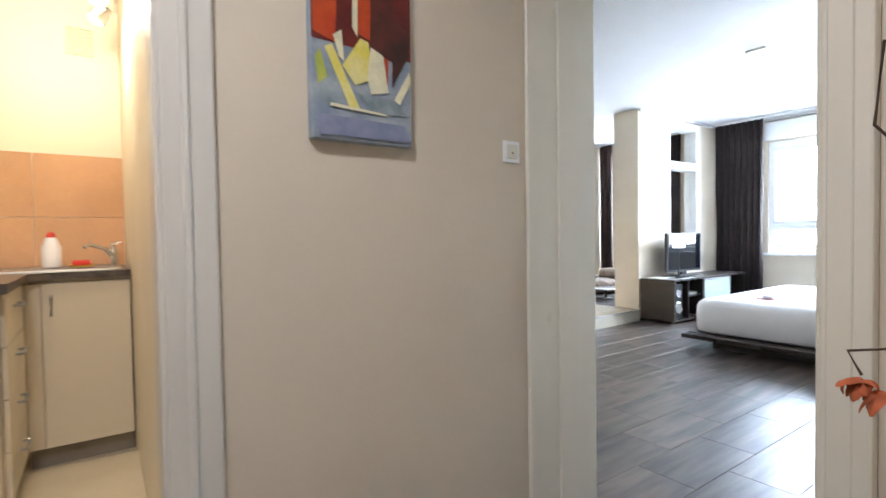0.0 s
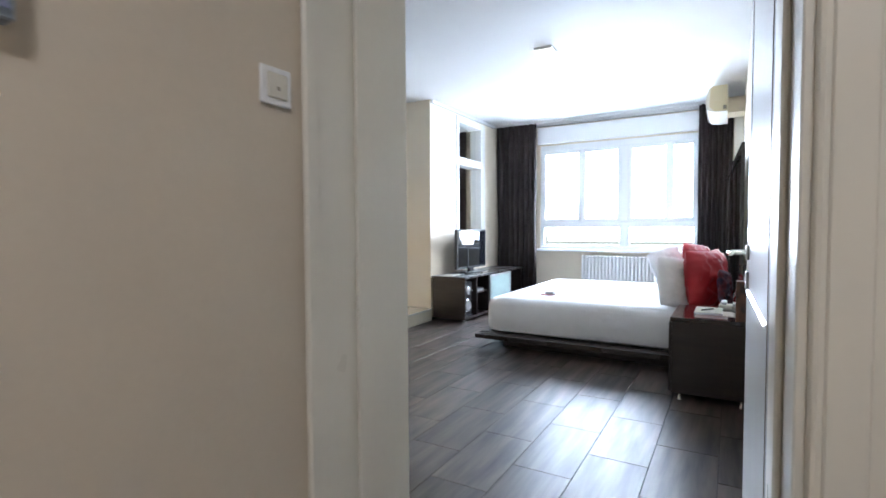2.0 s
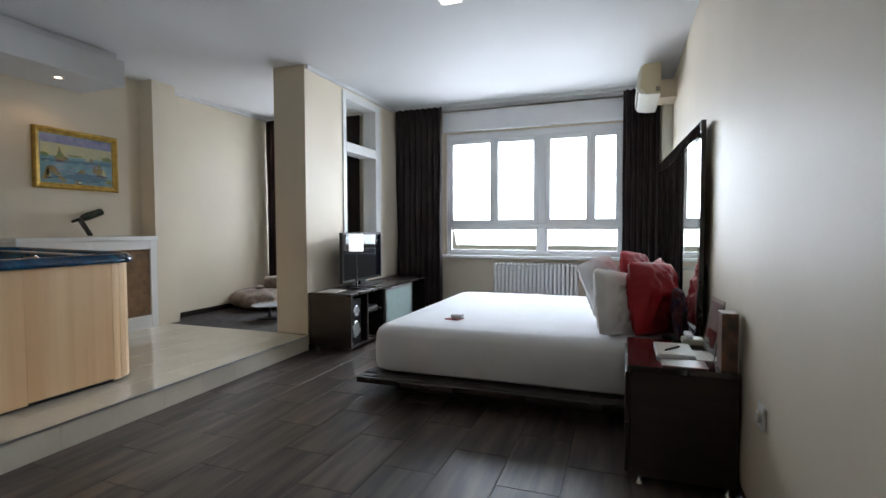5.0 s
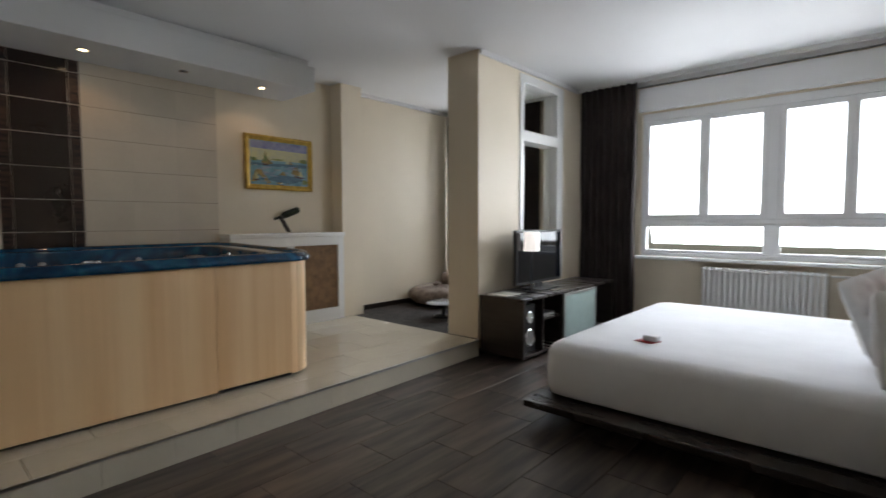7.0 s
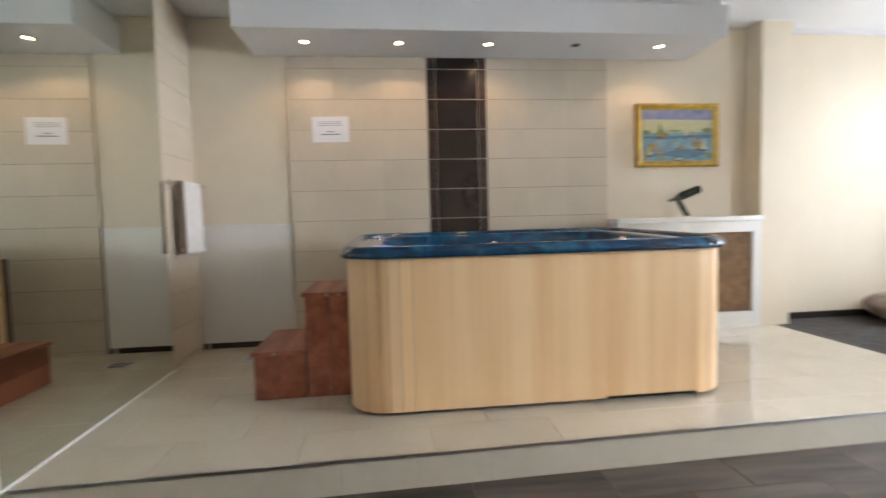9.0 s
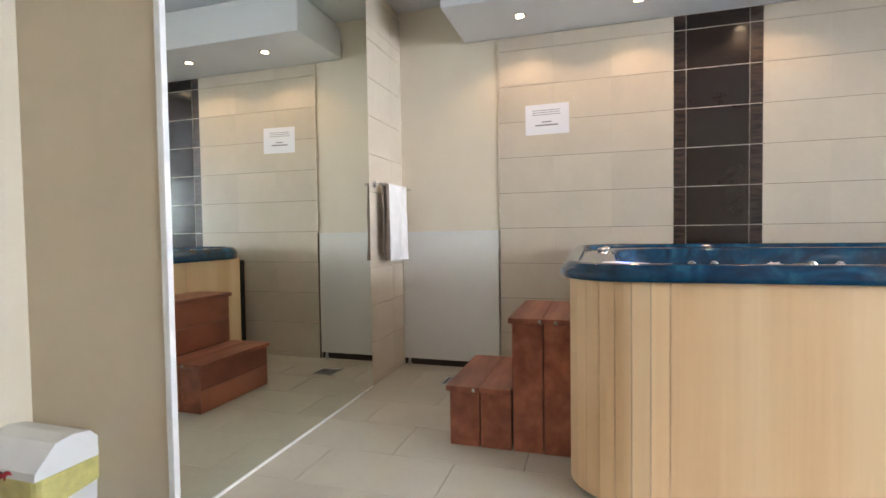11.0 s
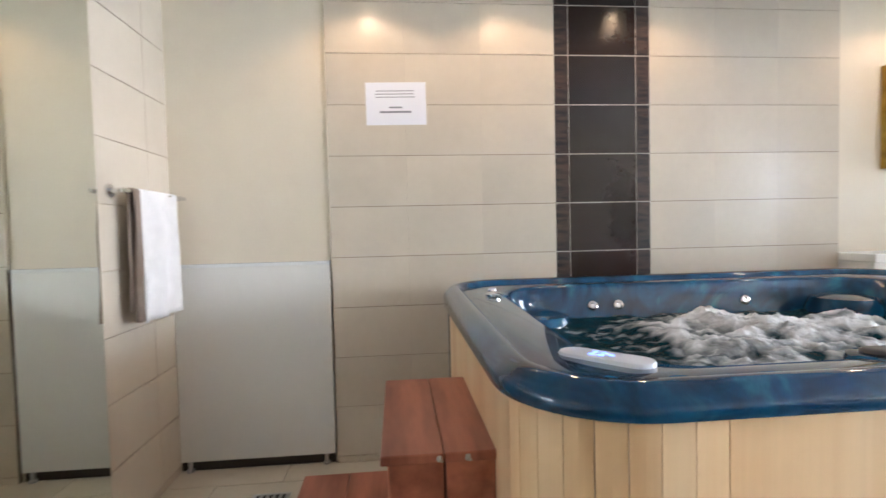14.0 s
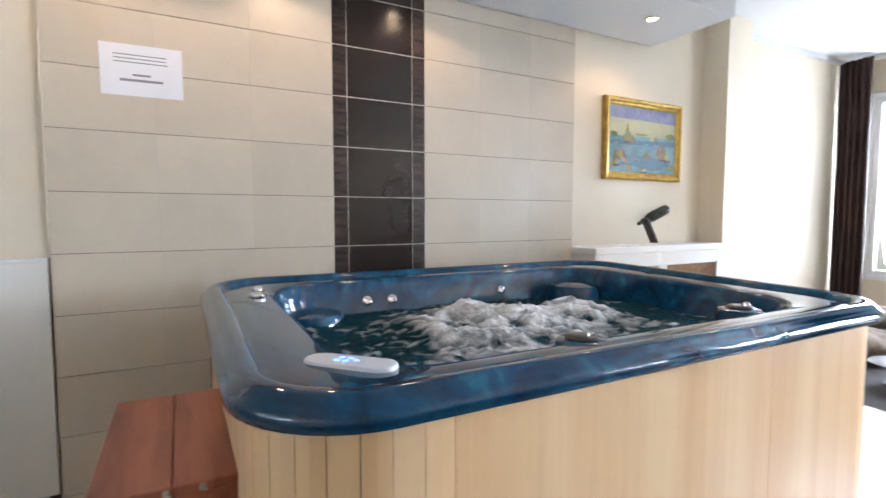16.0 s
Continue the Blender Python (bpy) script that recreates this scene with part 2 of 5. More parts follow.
def marble_mat():
    """Marbled blue acrylic of the tub."""
    m, t, b = principled("marbled blue acrylic")
    n, l = t.nodes, t.links
    tc = n.new("ShaderNodeTexCoord")
    a, c = n.new("ShaderNodeTexNoise"), n.new("ShaderNodeTexNoise")
    a.inputs["Scale"].default_value, a.inputs["Detail"].default_value, a.inputs["Distortion"].default_value = 5, 6, 2.0
    c.inputs["Scale"].default_value, c.inputs["Detail"].default_value = 1.7, 3
    l.new(tc.outputs["Object"], a.inputs["Vector"])
    l.new(tc.outputs["Object"], c.inputs["Vector"])
    r = n.new("ShaderNodeValToRGB")
    r.color_ramp.elements[0].position, r.color_ramp.elements[0].color = 0.34, (0.002, 0.026, 0.070, 1)
    r.color_ramp.elements[1].position, r.color_ramp.elements[1].color = 0.76, (0.014, 0.13, 0.22, 1)
    e = r.color_ramp.elements.new(0.55)
    e.color = (0.003, 0.055, 0.125, 1)
    l.new(a.outputs[0], r.inputs[0])
    hv = n.new("ShaderNodeHueSaturation")
    mr = n.new("ShaderNodeMapRange")
    mr.inputs["To Min"].default_value, mr.inputs["To Max"].default_value = 0.5, 1.5
    l.new(c.outputs[0], mr.inputs[0])
    l.new(mr.outputs[0], hv.inputs["Value"])
    l.new(r.outputs[0], hv.inputs["Color"])
    l.new(hv.outputs[0], b.inputs["Base Color"])
    b.inputs["Roughness"].default_value = 0.06
    b.inputs["Specular IOR Level"].default_value = 0.35
    b.inputs["Coat Weight"].default_value = 0.5
    b.inputs["Coat Roughness"].default_value = 0.015
    return m


def water_mat():
    """Churning water: dark clear parts and white foam where the surface is raised."""
    m, t, b = principled("foaming water")
    n, l = t.nodes, t.links
    g = n.new("ShaderNodeNewGeometry")
    s = n.new("ShaderNodeSeparateXYZ")
    l.new(g.outputs["Position"], s.inputs[0])
    mr = n.new("ShaderNodeMapRange")
    mr.inputs["From Min"].default_value, mr.inputs["From Max"].default_value = 0.912, 0.955
    l.new(s.outputs[2], mr.inputs[0])
    nz = n.new("ShaderNodeTexNoise")
    nz.inputs["Scale"].default_value, nz.inputs["Detail"].default_value, nz.inputs["Distortion"].default_value = 9, 6, 1.2
    l.new(g.outputs["Position"], nz.inputs["Vector"])
    sub = n.new("ShaderNodeMath")
    sub.operation = "MULTIPLY_ADD"
    l.new(nz.outputs[0], sub.inputs[0])
    sub.inputs[1].default_value = 2.6
    sub.inputs[2].default_value = -1.42
    ad = n.new("ShaderNodeMath")
    ad.operation = "ADD"
    ad.use_clamp = True
    l.new(mr.outputs[0], ad.inputs[0])
    l.new(sub.outputs[0], ad.inputs[1])
    mix = n.new("ShaderNodeMix")
    mix.data_type = "RGBA"
    b.inputs["Specular IOR Level"].default_value = 0.5
    b.inputs["IOR"].default_value = 1.16
    mix.inputs[6].default_value = (0.004, 0.036, 0.052, 1)
    mix.inputs[7].default_value = (0.76, 0.78, 0.80, 1)
    l.new(ad.outputs[0], mix.inputs[0])
    l.new(mix.outputs[2], b.inputs["Base Color"])
    mr2 = n.new("ShaderNodeMapRange")
    mr2.inputs["To Min"].default_value, mr2.inputs["To Max"].default_value = 0.06, 0.45
    l.new(ad.outputs[0], mr2.inputs[0])
    l.new(mr2.outputs[0], b.inputs["Roughness"])
    bp = n.new("ShaderNodeBump")
    bp.inputs["Strength"].default_value, bp.inputs["Distance"].default_value = 1.0, 0.022
    fine = n.new("ShaderNodeTexNoise")
    fine.inputs["Scale"].default_value, fine.inputs["Detail"].default_value, fine.inputs["Distortion"].default_value = 38, 5, 0.8
    l.new(g.outputs["Position"], fine.inputs["Vector"])
    hs = n.new("ShaderNodeMath")
    hs.operation = "MULTIPLY_ADD"
    l.new(fine.outputs[0], hs.inputs[0])
    hs.inputs[1].default_value = 0.55
    l.new(nz.outputs[0], hs.inputs[2])
    l.new(hs.outputs[0], bp.inputs["Height"])
    l.new(bp.outputs[0], b.inputs["Normal"])
    return m


M["marble"], M["water"] = marble_mat(), water_mat()


# ---- mesh helpers ----
def bx(bm, x0, x1, y0, y1, z0, z1, bevel=0.0, seg=1):
    """A box, bevelled if asked, added to bm."""
    v = [bm.verts.new((x, y, z)) for x in (x0, x1) for y in (y0, y1) for z in (z0, z1)]
    f = [bm.faces.new([v[i] for i in q]) for q in ((0, 1, 3, 2), (4, 6, 7, 5), (0, 4, 5, 1), (2, 3, 7, 6), (0, 2, 6, 4), (1, 5, 7, 3))]
    if bevel:
        es = list({e for q in f for e in q.edges})
        bmesh.ops.bevel(bm, geom=es, offset=bevel, segments=seg, profile=0.5, affect="EDGES")
    return bm


def box(x0, x1, y0, y1, z0, z1, bevel=0.0, seg=1):
    return bx(bmesh.new(), x0, x1, y0, y1, z0, z1, bevel, seg)


def cyl(bm, a, b, r0, r1=None, n=16, caps=True):
    """A round bar from a to b."""
    a, b = Vector(a), Vector(b)
    r1 = r0 if r1 is None else r1
    q = (b - a).to_track_quat("Z", "Y")
    rings = []
    for c, r in ((a, r0), (b, r1)):
        rings.append([bm.verts.new(c + q @ Vector((r * math.cos(k * 2 * math.pi / n), r * math.sin(k * 2 * math.pi / n), 0))) for k in range(n)])
    for k in range(n):
        bm.faces.new((rings[0][k], rings[0][(k + 1) % n], rings[1][(k + 1) % n], rings[1][k]))
    if caps:
        bm.faces.new(rings[0][::-1])
        bm.faces.new(rings[1])
    return bm


def tube(bm, pts, r, n=6):
    """A bent bar through points; r: one radius or one for each."""
    rs = [r] * len(pts) if isinstance(r, (int, float)) else r
    rings = []
    for i, p in enumerate(pts):
        d = (Vector(pts[min(i + 1, len(pts) - 1)]) - Vector(pts[max(i - 1, 0)])).normalized()
        q = d.to_track_quat("Z", "Y")
        rings.append([bm.verts.new(Vector(p) + q @ Vector((rs[i] * math.cos(k * 2 * math.pi / n), rs[i] * math.sin(k * 2 * math.pi / n), 0))) for k in range(n)])
    for a, b in zip(rings, rings[1:]):
        for k in range(n):
            bm.faces.new((a[k], a[(k + 1) % n], b[(k + 1) % n], b[k]))
    bm.faces.new(rings[0][::-1])
    bm.faces.new(rings[-1])
    return bm


def lathe(bm, prof, c=(0, 0, 0), n=24, m=None):
    """A turned shape from (radius, height) rows."""
    rings = []
    for r, z in prof:
        ring = []
        for k in range(n):
            p = Vector((r * math.cos(k * 2 * math.pi / n), r * math.sin(k * 2 * math.pi / n), z))
            p = m @ p if m else p + Vector(c)
            ring.append(bm.verts.new(p))
        rings.append(ring)
    for a, b in zip(rings, rings[1:]):
        for k in range(n):
            bm.faces.new((a[k], a[(k + 1) % n], b[(k + 1) % n], b[k]))
    bm.faces.new(rings[0][::-1])
    bm.faces.new(rings[-1])
    return bm


def rrect(x0, x1, y0, y1, r, n=8):
    """The outline of a rectangle with round corners; r: one radius or four, from the low corner round."""
    rs = [r] * 4 if isinstance(r, (int, float)) else r
    out = []
    for (cx, cy, sx, sy, a0), q in zip(((x0, y0, 1, 1, 180), (x1, y0, -1, 1, 270), (x1, y1, -1, -1, 0), (x0, y1, 1, -1, 90)), rs):
        for k in range(n + 1):
            a = radians(a0 + 90 * k / n)
            out.append((cx + sx * q + q * math.cos(a), cy + sy * q + q * math.sin(a)))
    return out


def loft(bm, loops, cap0=True, cap1=True):
    rings = [[bm.verts.new(p) for p in lp] for lp in loops]
    n = len(rings[0])
    for a, b in zip(rings, rings[1:]):
        for k in range(n):
            bm.faces.new((a[k], a[(k + 1) % n], b[(k + 1) % n], b[k]))
    if cap0:
        bm.faces.new(rings[0][::-1])
    if cap1:
        bm.faces.new(rings[-1])
    return bm


def finish(ob, smooth=None):
    if smooth:
        for p in ob.data.polygons:
            p.use_smooth = True
    return ob


def obj(name, bm, material, smooth=False):
    me = bpy.data.meshes.new(name)
    bm.normal_update()
    bm.to_mesh(me)
    bm.free()
    me.materials.append(material)
    ob = new(name, me)
    if smooth:
        me.shade_smooth()
        me.set_sharp_from_angle(angle=radians(40))
    return ob


def part(name, bm, material, parent, label="", smooth=False):
    ob = obj(name, bm, material, smooth)
    ob.parent = parent
    ob.matrix_parent_inverse = parent.matrix_world.inverted() if parent.type != "EMPTY" else Matrix.Translation(-parent.location)
    if label:
        ob["label"] = label
    return ob


def thing(name, at, label, category, group=""):
    """An empty at a thing's base that parents its parts."""
    e = new(name)
    e.location = at
    e.empty_display_size = 0.1
    return tagged(e, label, category, group)


def struct(name, bm, material, label="", smooth=False):
    return tagged(obj(name, bm, material, smooth), label, "", "", "structure")


def wallbox(name, x0, x1, y0, y1, z0, z1, m, label=""):
    return struct(name, box(x0, x1, y0, y1, z0, z1), m, label)


def wall_with_opening(bm, axis, a0, a1, b0, b1, z0, z1, holes):
    """A wall along x (axis 'x': a is x, b the thickness in y) or along y, with rectangular holes (a0, a1, z0, z1) side by side."""
    def put(u0, u1, w0, w1):
        if u1 - u0 > 1e-4 and w1 - w0 > 1e-4:
            if axis == "x":
                bx(bm, u0, u1, b0, b1, w0, w1)
            else:
                bx(bm, b0, b1, u0, u1, w0, w1)
    u = a0
    for h in holes:
        put(u, h[0], z0, z1)
        put(h[0], h[1], z0, h[2])
        put(h[0], h[1], h[3], z1)
        u = h[1]
    put(u, a1, z0, z1)
    return bm


# ---- structure ----
T = 0.12
wallbox("floor", -0.2, 6.6, -4.6, 5.25, -0.20, -0.012, M["jointdark"], "dark joints of the wood-look tile floor")
struct("ceiling", box(-0.2, 6.6, -4.6, 5.6, H, H + 0.15), M["ceil"], "white painted plaster ceiling")
wallbox("wall_east", 5.462, 5.62, -1.07, 5.25, 0, H, M["wall"], "cream painted plaster wall behind the bed")
wallbox("wall_west", -0.2, -0.03, -2.6, 5.25, 0, H, M["wall"], "cream painted plaster wall behind the tub")
b = bmesh.new()
wall_with_opening(b, "x", -0.2, 5.62, 5.25, 5.50, 0, H, [(0.12, 1.25, 0.72, 2.52), (2.72, 5.00, 0.86, 2.47)])
struct("wall_north", b, M["wall"], "cream painted window wall")
# mirror partition and the recess south of it
wallbox("wall_mirror", -0.03, 2.19, -2.60, MY - 0.023, 0, H, M["wall2"], "beige painted partition that carries the mirror")
wallbox("wall_recess", 2.19, 4.36, -2.66, -2.58, 0, H, M["wall"], "cream painted wall of the recess")
wallbox("wall_hall", 4.36, 4.48, -2.58, -1.43, 0, H, M["hallwall"], "warm beige painted wall of the hall")
b = bmesh.new()
wall_with_opening(b, "y", -4.6, -2.58, 4.36, 4.48, 0, H, [(-3.62, -2.71, 0, 2.28)])
struct("wall_kitchen_door", b, M["hallwall"], "warm beige wall round the kitchen door")
b = bmesh.new()
wall_with_opening(b, "x", 4.36, 6.6, -1.43, -1.07, 0, H, [(4.45, 5.46, 0, 2.24)])
struct("wall_door", b, M["hallwall"], "beige wall round the bedroom door")
wallbox("wall_hall_east", 6.48, 6.6, -4.6, -1.43, 0, H, M["hallwall"], "beige hall wall")
wallbox("wall_hall_south", 2.2, 6.6, -4.72, -4.6, 0, H, M["hallwall"], "beige wall at the end of the hall")
# alcove partition with the pillar and the glazed opening
b = box(1.63, 2.0, 3.10, 3.30, P, H)
bx(b, 1.84, 2.0, 3.30, 3.79, 0, H)
bx(b, 1.84, 2.0, 4.70, 5.25, 0, H)
bx(b, 1.84, 2.0, 3.79, 4.70, 0, 0.62)
bx(b, 1.84, 2.0, 3.79, 4.70, 2.77, H)
struct("wall_pillar", b, M["wall"], "cream painted pillar and partition between the bedroom and the alcove")
wallbox("wall_niche", -0.03, -0.009, MY - 0.023, -1.151, 1.173, H, M["wall"], "cream painted wall over the low panel")
wallbox("wall_pilaster", -0.03, 0.17, 2.93, 3.22, P, H, M["wall"], "cream painted pilaster")
# raised platform
PY0, PY1 = MY - 0.022, 3.083


def edge_x(y):
    """The front edge of the platform, which runs a little aslant."""
    return 2.150 + (2.022 - 2.150) * (y - PY0) / (PY1 - PY0)


def slant(x0, d1, y0, y1, z0, z1, d0=None, bm=None):
    """A block between x0 (or the edge plus d0) and the platform's edge plus d1."""
    bm = bm or bmesh.new()
    loft(bm, [[(x0 if d0 is None else edge_x(y0) + d0, y0, z), (edge_x(y0) + d1, y0, z), (edge_x(y1) + d1, y1, z), (x0 if d0 is None else edge_x(y1) + d0, y1, z)] for z in (z0, z1)])
    return bm


struct("platform", slant(-0.03, -0.015, PY0, PY1, 0, P - 0.012), M["groutw"], "raised platform under the cream floor tiles")
wallbox("platform_alcove", -0.03, 1.84, 3.083, 5.25, 0, P - 0.002, M["carpet"], "dark brown carpeted alcove floor")
# dropped soffit over the tub
b = box(0.0, 0.60, -1.39, 2.30, 2.535, 2.765, 0.004)
bx(b, 0.0, 0.555, -1.345, 2.255, 2.7655, H - 0.001)
struct("soffit", b, M["ceil"], "white plasterboard soffit with recessed lamps")
# cornice strips
b = bmesh.new()
bx(b, 2.0, 5.462, 5.19, 5.25, H - 0.06, H)
bx(b, 2.0, 5.462, 5.05, 5.10, H - 0.035, H)
struct("trim", b, M["ceil"], "white curtain rail cornice under the ceiling")
b = bmesh.new()
bx(b, -0.03, 0.01, 3.22, 5.2, H - 0.04, H)
bx(b, 2.0, 2.03, 3.12, 5.05, H - 0.04, H)
bx(b, -0.03, 1.84, 5.05, 5.10, H - 0.035, H)
struct("trim_alcove", b, M["ceil"], "thin white cornice")
wallbox("wall_box", 2.70, 5.02, 5.17, 5.25, 2.49, 2.74, M["pvc"], "white roller shutter box over the window")
b = bmesh.new()
bx(b, 5.450, 5.463, -1.07, 5.2, 0, 0.075)
bx(b, 2.19, 2.204, -2.58, -1.92, 0, 0.105)
bx(b, 2.204, 4.36, -2.58, -2.566, 0, 0.105)
bx(b, 4.36, 4.374, -2.56, -1.43, 0, 0.105)
bx(b, 2.55, 5.45, 5.236, 5.25, 0, 0.09)
# no skirting here: dark strip for the shade in the gap under the low panel
bx(b, -0.03, -0.022, MY - 0.02, -1.155, P, P + 0.055)
struct("baseboard", b, M["darkfloor"], "dark tile baseboard, plus a dark strip for the shade under the low panel")
b = box(-0.03, -0.015, 3.24, 5.2, P, P + 0.06)
struct("baseboard_alcove", b, M["darkfloor"], "dark skirting round the alcove")
# platform edge
b = bmesh.new()
y = PY0
while y < PY1 - 0.01:
    slant(0, 0, y, min(y + 0.3305, PY1) - 0.0012, 0.0, P - 0.012, -0.015, b)
    y += 0.3305
bm_edge = b
riser = thing("platform_edge", (1.99, 0, 0), "cream tiled riser of the raised platform", "step")
riser["kind"] = "structure"
part("tiles", bm_edge, M["floortile"], riser)
part("nosing", slant(0, 0.004, PY0, PY1, P - 0.0118, P + 0.003, -0.012), M["steel"], riser, "pale metal edge trim")


# ---- windows ----
def casement(parent, x0, x1, z0, z1, y=5.30, fw=0.055):
    """A sash with its frame and pane."""
    s = part("sash", bmesh.new(), M["pvc"], parent)
    bm = bmesh.new()
    for q in ((x0, x0 + fw, z0, z1), (x1 - fw, x1, z0, z1), (x0 + fw, x1 - fw, z0, z0 + fw), (x0 + fw, x1 - fw, z1 - fw, z1)):
        bx(bm, q[0], q[1], y - 0.03, y + 0.03, q[2], q[3], 0.006)
    bm.to_mesh(s.data)
    bm.free()
    g = part("pane", box(x0 + fw, x1 - fw, y - 0.006, y + 0.006, z0 + fw, z1 - fw), M["glass"], s)
    g.visible_shadow = False
    return s


win = thing("window_1", (3.86, 5.3, 0.86), "white plastic four-part window with lower lights", "window")
win["kind"] = "structure"
b = bmesh.new()
for q in ((2.72, 2.75, 0.86, 2.47), (4.93, 5.0, 0.86, 2.47), (2.75, 4.93, 0.86, 0.90), (2.75, 4.93, 2.385, 2.47), (3.94, 4.043, 1.27, 2.385), (3.95, 4.035, 0.90, 1.22), (2.75, 4.93, 1.22, 1.27)):
    bx(b, q[0], q[1], 5.265, 5.355, q[2], q[3], 0.005)
part("window_frame", b, M["pvc"], win)
for q in ((2.75, 3.37, 1.27, 2.385), (3.37, 3.94, 1.27, 2.385), (4.043, 4.588, 1.27, 2.385), (4.588, 4.93, 1.27, 2.385)):
    casement(win, *q)
for q in ((2.75, 3.95), (4.035, 4.93)):
    casement(win, q[0], q[1], 0.90, 1.22, fw=0.03)
part("window_handle", box(3.935, 3.94, 5.235, 5.262, 1.70, 1.82, 0.005), M["pvc"], win)
part("window_sill", box(2.66, 5.06, 5.13, 5.262, 0.825, 0.858, 0.006), M["pvc"], win)

win2 = thing("window_2", (0.68, 5.3, 0.72), "white plastic alcove window", "window")
win2["kind"] = "structure"
b = bmesh.new()
for q in ((0.12, 0.165, 0.72, 2.52), (1.205, 1.25, 0.72, 2.52), (0.165, 1.205, 0.72, 0.76), (0.165, 1.205, 2.47, 2.52)):
    bx(b, q[0], q[1], 5.265, 5.355, q[2], q[3], 0.005)
part("window_frame", b, M["pvc"], win2)
casement(win2, 0.165, 0.685, 0.76, 2.47)
casement(win2, 0.685, 1.205, 0.76, 2.47)

# glazed opening in the partition
ig = thing("window_3", (1.92, 4.2, 0.62), "white framed glazed opening between the bedroom and the alcove", "window")
ig["kind"] = "structure"
b = bmesh.new()
for q in ((3.79, 3.86, 0.62, 2.77), (4.56, 4.70, 0.62, 2.77), (3.86, 4.56, 0.62, 0.68), (3.86, 4.56, 2.68, 2.77), (3.86, 4.56, 2.09, 2.20)):
    bx(b, 1.83, 2.015, q[0], q[1], q[2], q[3], 0.004)
part("window_frame", b, M["white"], ig)
for z0, z1 in ((0.68, 2.09), (2.20, 2.68)):
    g = part("pane", box(1.915, 1.923, 3.86, 4.56, z0, z1), M["glass"], ig)
    g.visible_shadow = False

# ---- bedroom door ----
fr = thing("door_frame", (4.97, -1.25, 0), "cream painted door frame with stepped casings", "door frame")
fr["kind"] = "structure"
b = bmesh.new()
for x0, x1 in ((4.45, 4.49), (5.42, 5.46)):
    bx(b, x0, x1, -1.445, -1.055, 0, 2.20, 0.003)
bx(b, 4.45, 5.46, -1.445, -1.055, 2.20, 2.24, 0.003)
for x0, x1 in ((4.49, 4.503), (5.407, 5.42)):
    bx(b, x0, x1, -1.30, -1.14, 0, 2.20, 0.004)
part("jamb", b, M["casing"], fr)
b = bmesh.new()
for y0, y1 in ((-1.475, -1.431), (-1.069, -1.045)):
    bx(b, 5.435, 5.535, y0, y1, 0, 2.30, 0.008, 2)
    bx(b, 5.45, 5.50, y0 - 0.006, y1 + 0.006, 0, 2.30, 0.003)
    bx(b, 4.39 if y0 > -1.2 else 4.482, 4.475 if y0 > -1.2 else 4.50, y0, y1, 0, 2.30, 0.006)
    bx(b, 4.50, 5.435, y0, y1, 2.22, 2.30, 0.006)
part("casing", b, M["casing"], fr)

door = thing("door_1", (5.44, -1.045, 0), "white gloss door with inlaid metal strips, standing open against the wall", "door")
b = box(5.42, 5.455, -1.045, -0.245, 0.008, 2.13, 0.002)
part("leaf", b, M["white"], door)
b = bmesh.new()
GX0, GX1 = 5.4185, 5.4205
bx(b, GX0, GX1, -0.938, -0.932, 0.02, 2.12)
bx(b, GX0, GX1, -0.348, -0.343, 1.36, 2.12)
bx(b, GX0, GX1, -0.929, -0.56, 1.165, 1.171)
part("groove", b, M["plinth"], door)
b = bmesh.new()
tube(b, [(5.418, -0.36, 0.972), (5.418, -0.935, 0.955)], 0.007, 4)
part("inlay", b, M["chrome"], door)
b = box(5.411, 5.4205, -0.337, -0.303, 1.075, 1.125, 0.003)
bx(b, 5.411, 5.4205, -0.337, -0.303, 0.975, 1.035, 0.003)
part("handle_plate", b, M["steel"], door)
b = bmesh.new()
tube(b, [(5.415, -0.32, 1.10), (5.37, -0.32, 1.10), (5.363, -0.345, 1.10), (5.363, -0.44, 1.102)], [0.010, 0.010, 0.011, 0.008], 10)
part("handle", b, M["chrome"], door, "brushed lever handle", True)
door.rotation_euler = (0, 0, radians(2.1))

# ---- kitchen door casing ----
fr = thing("door_frame", (4.48, -2.7, 0), "grey-white painted kitchen door casing", "door frame")
fr["kind"] = "structure"
b = bmesh.new()
for y0, y1 in ((-2.71, -2.585), (-3.74, -3.62)):
    bx(b, 4.481, 4.502, y0, y1, 0, 2.36, 0.006, 2)
    bx(b, 4.502, 4.512, y0 + 0.045, y1 - 0.06, 0, 2.36, 0.004)
bx(b, 4.481, 4.502, -3.62, -2.71, 2.28, 2.36, 0.006)
bx(b, 4.34, 4.482, -2.722, -2.707, 0, 2.28, 0.003)
bx(b, 4.34, 4.482, -3.625, -3.61, 0, 2.28, 0.003)
part("casing", b, M["greypaint"], fr)


# ---- tub ----
TX0, TX1, TY0, TY1 = 0.20, 1.677, -0.59, 1.553


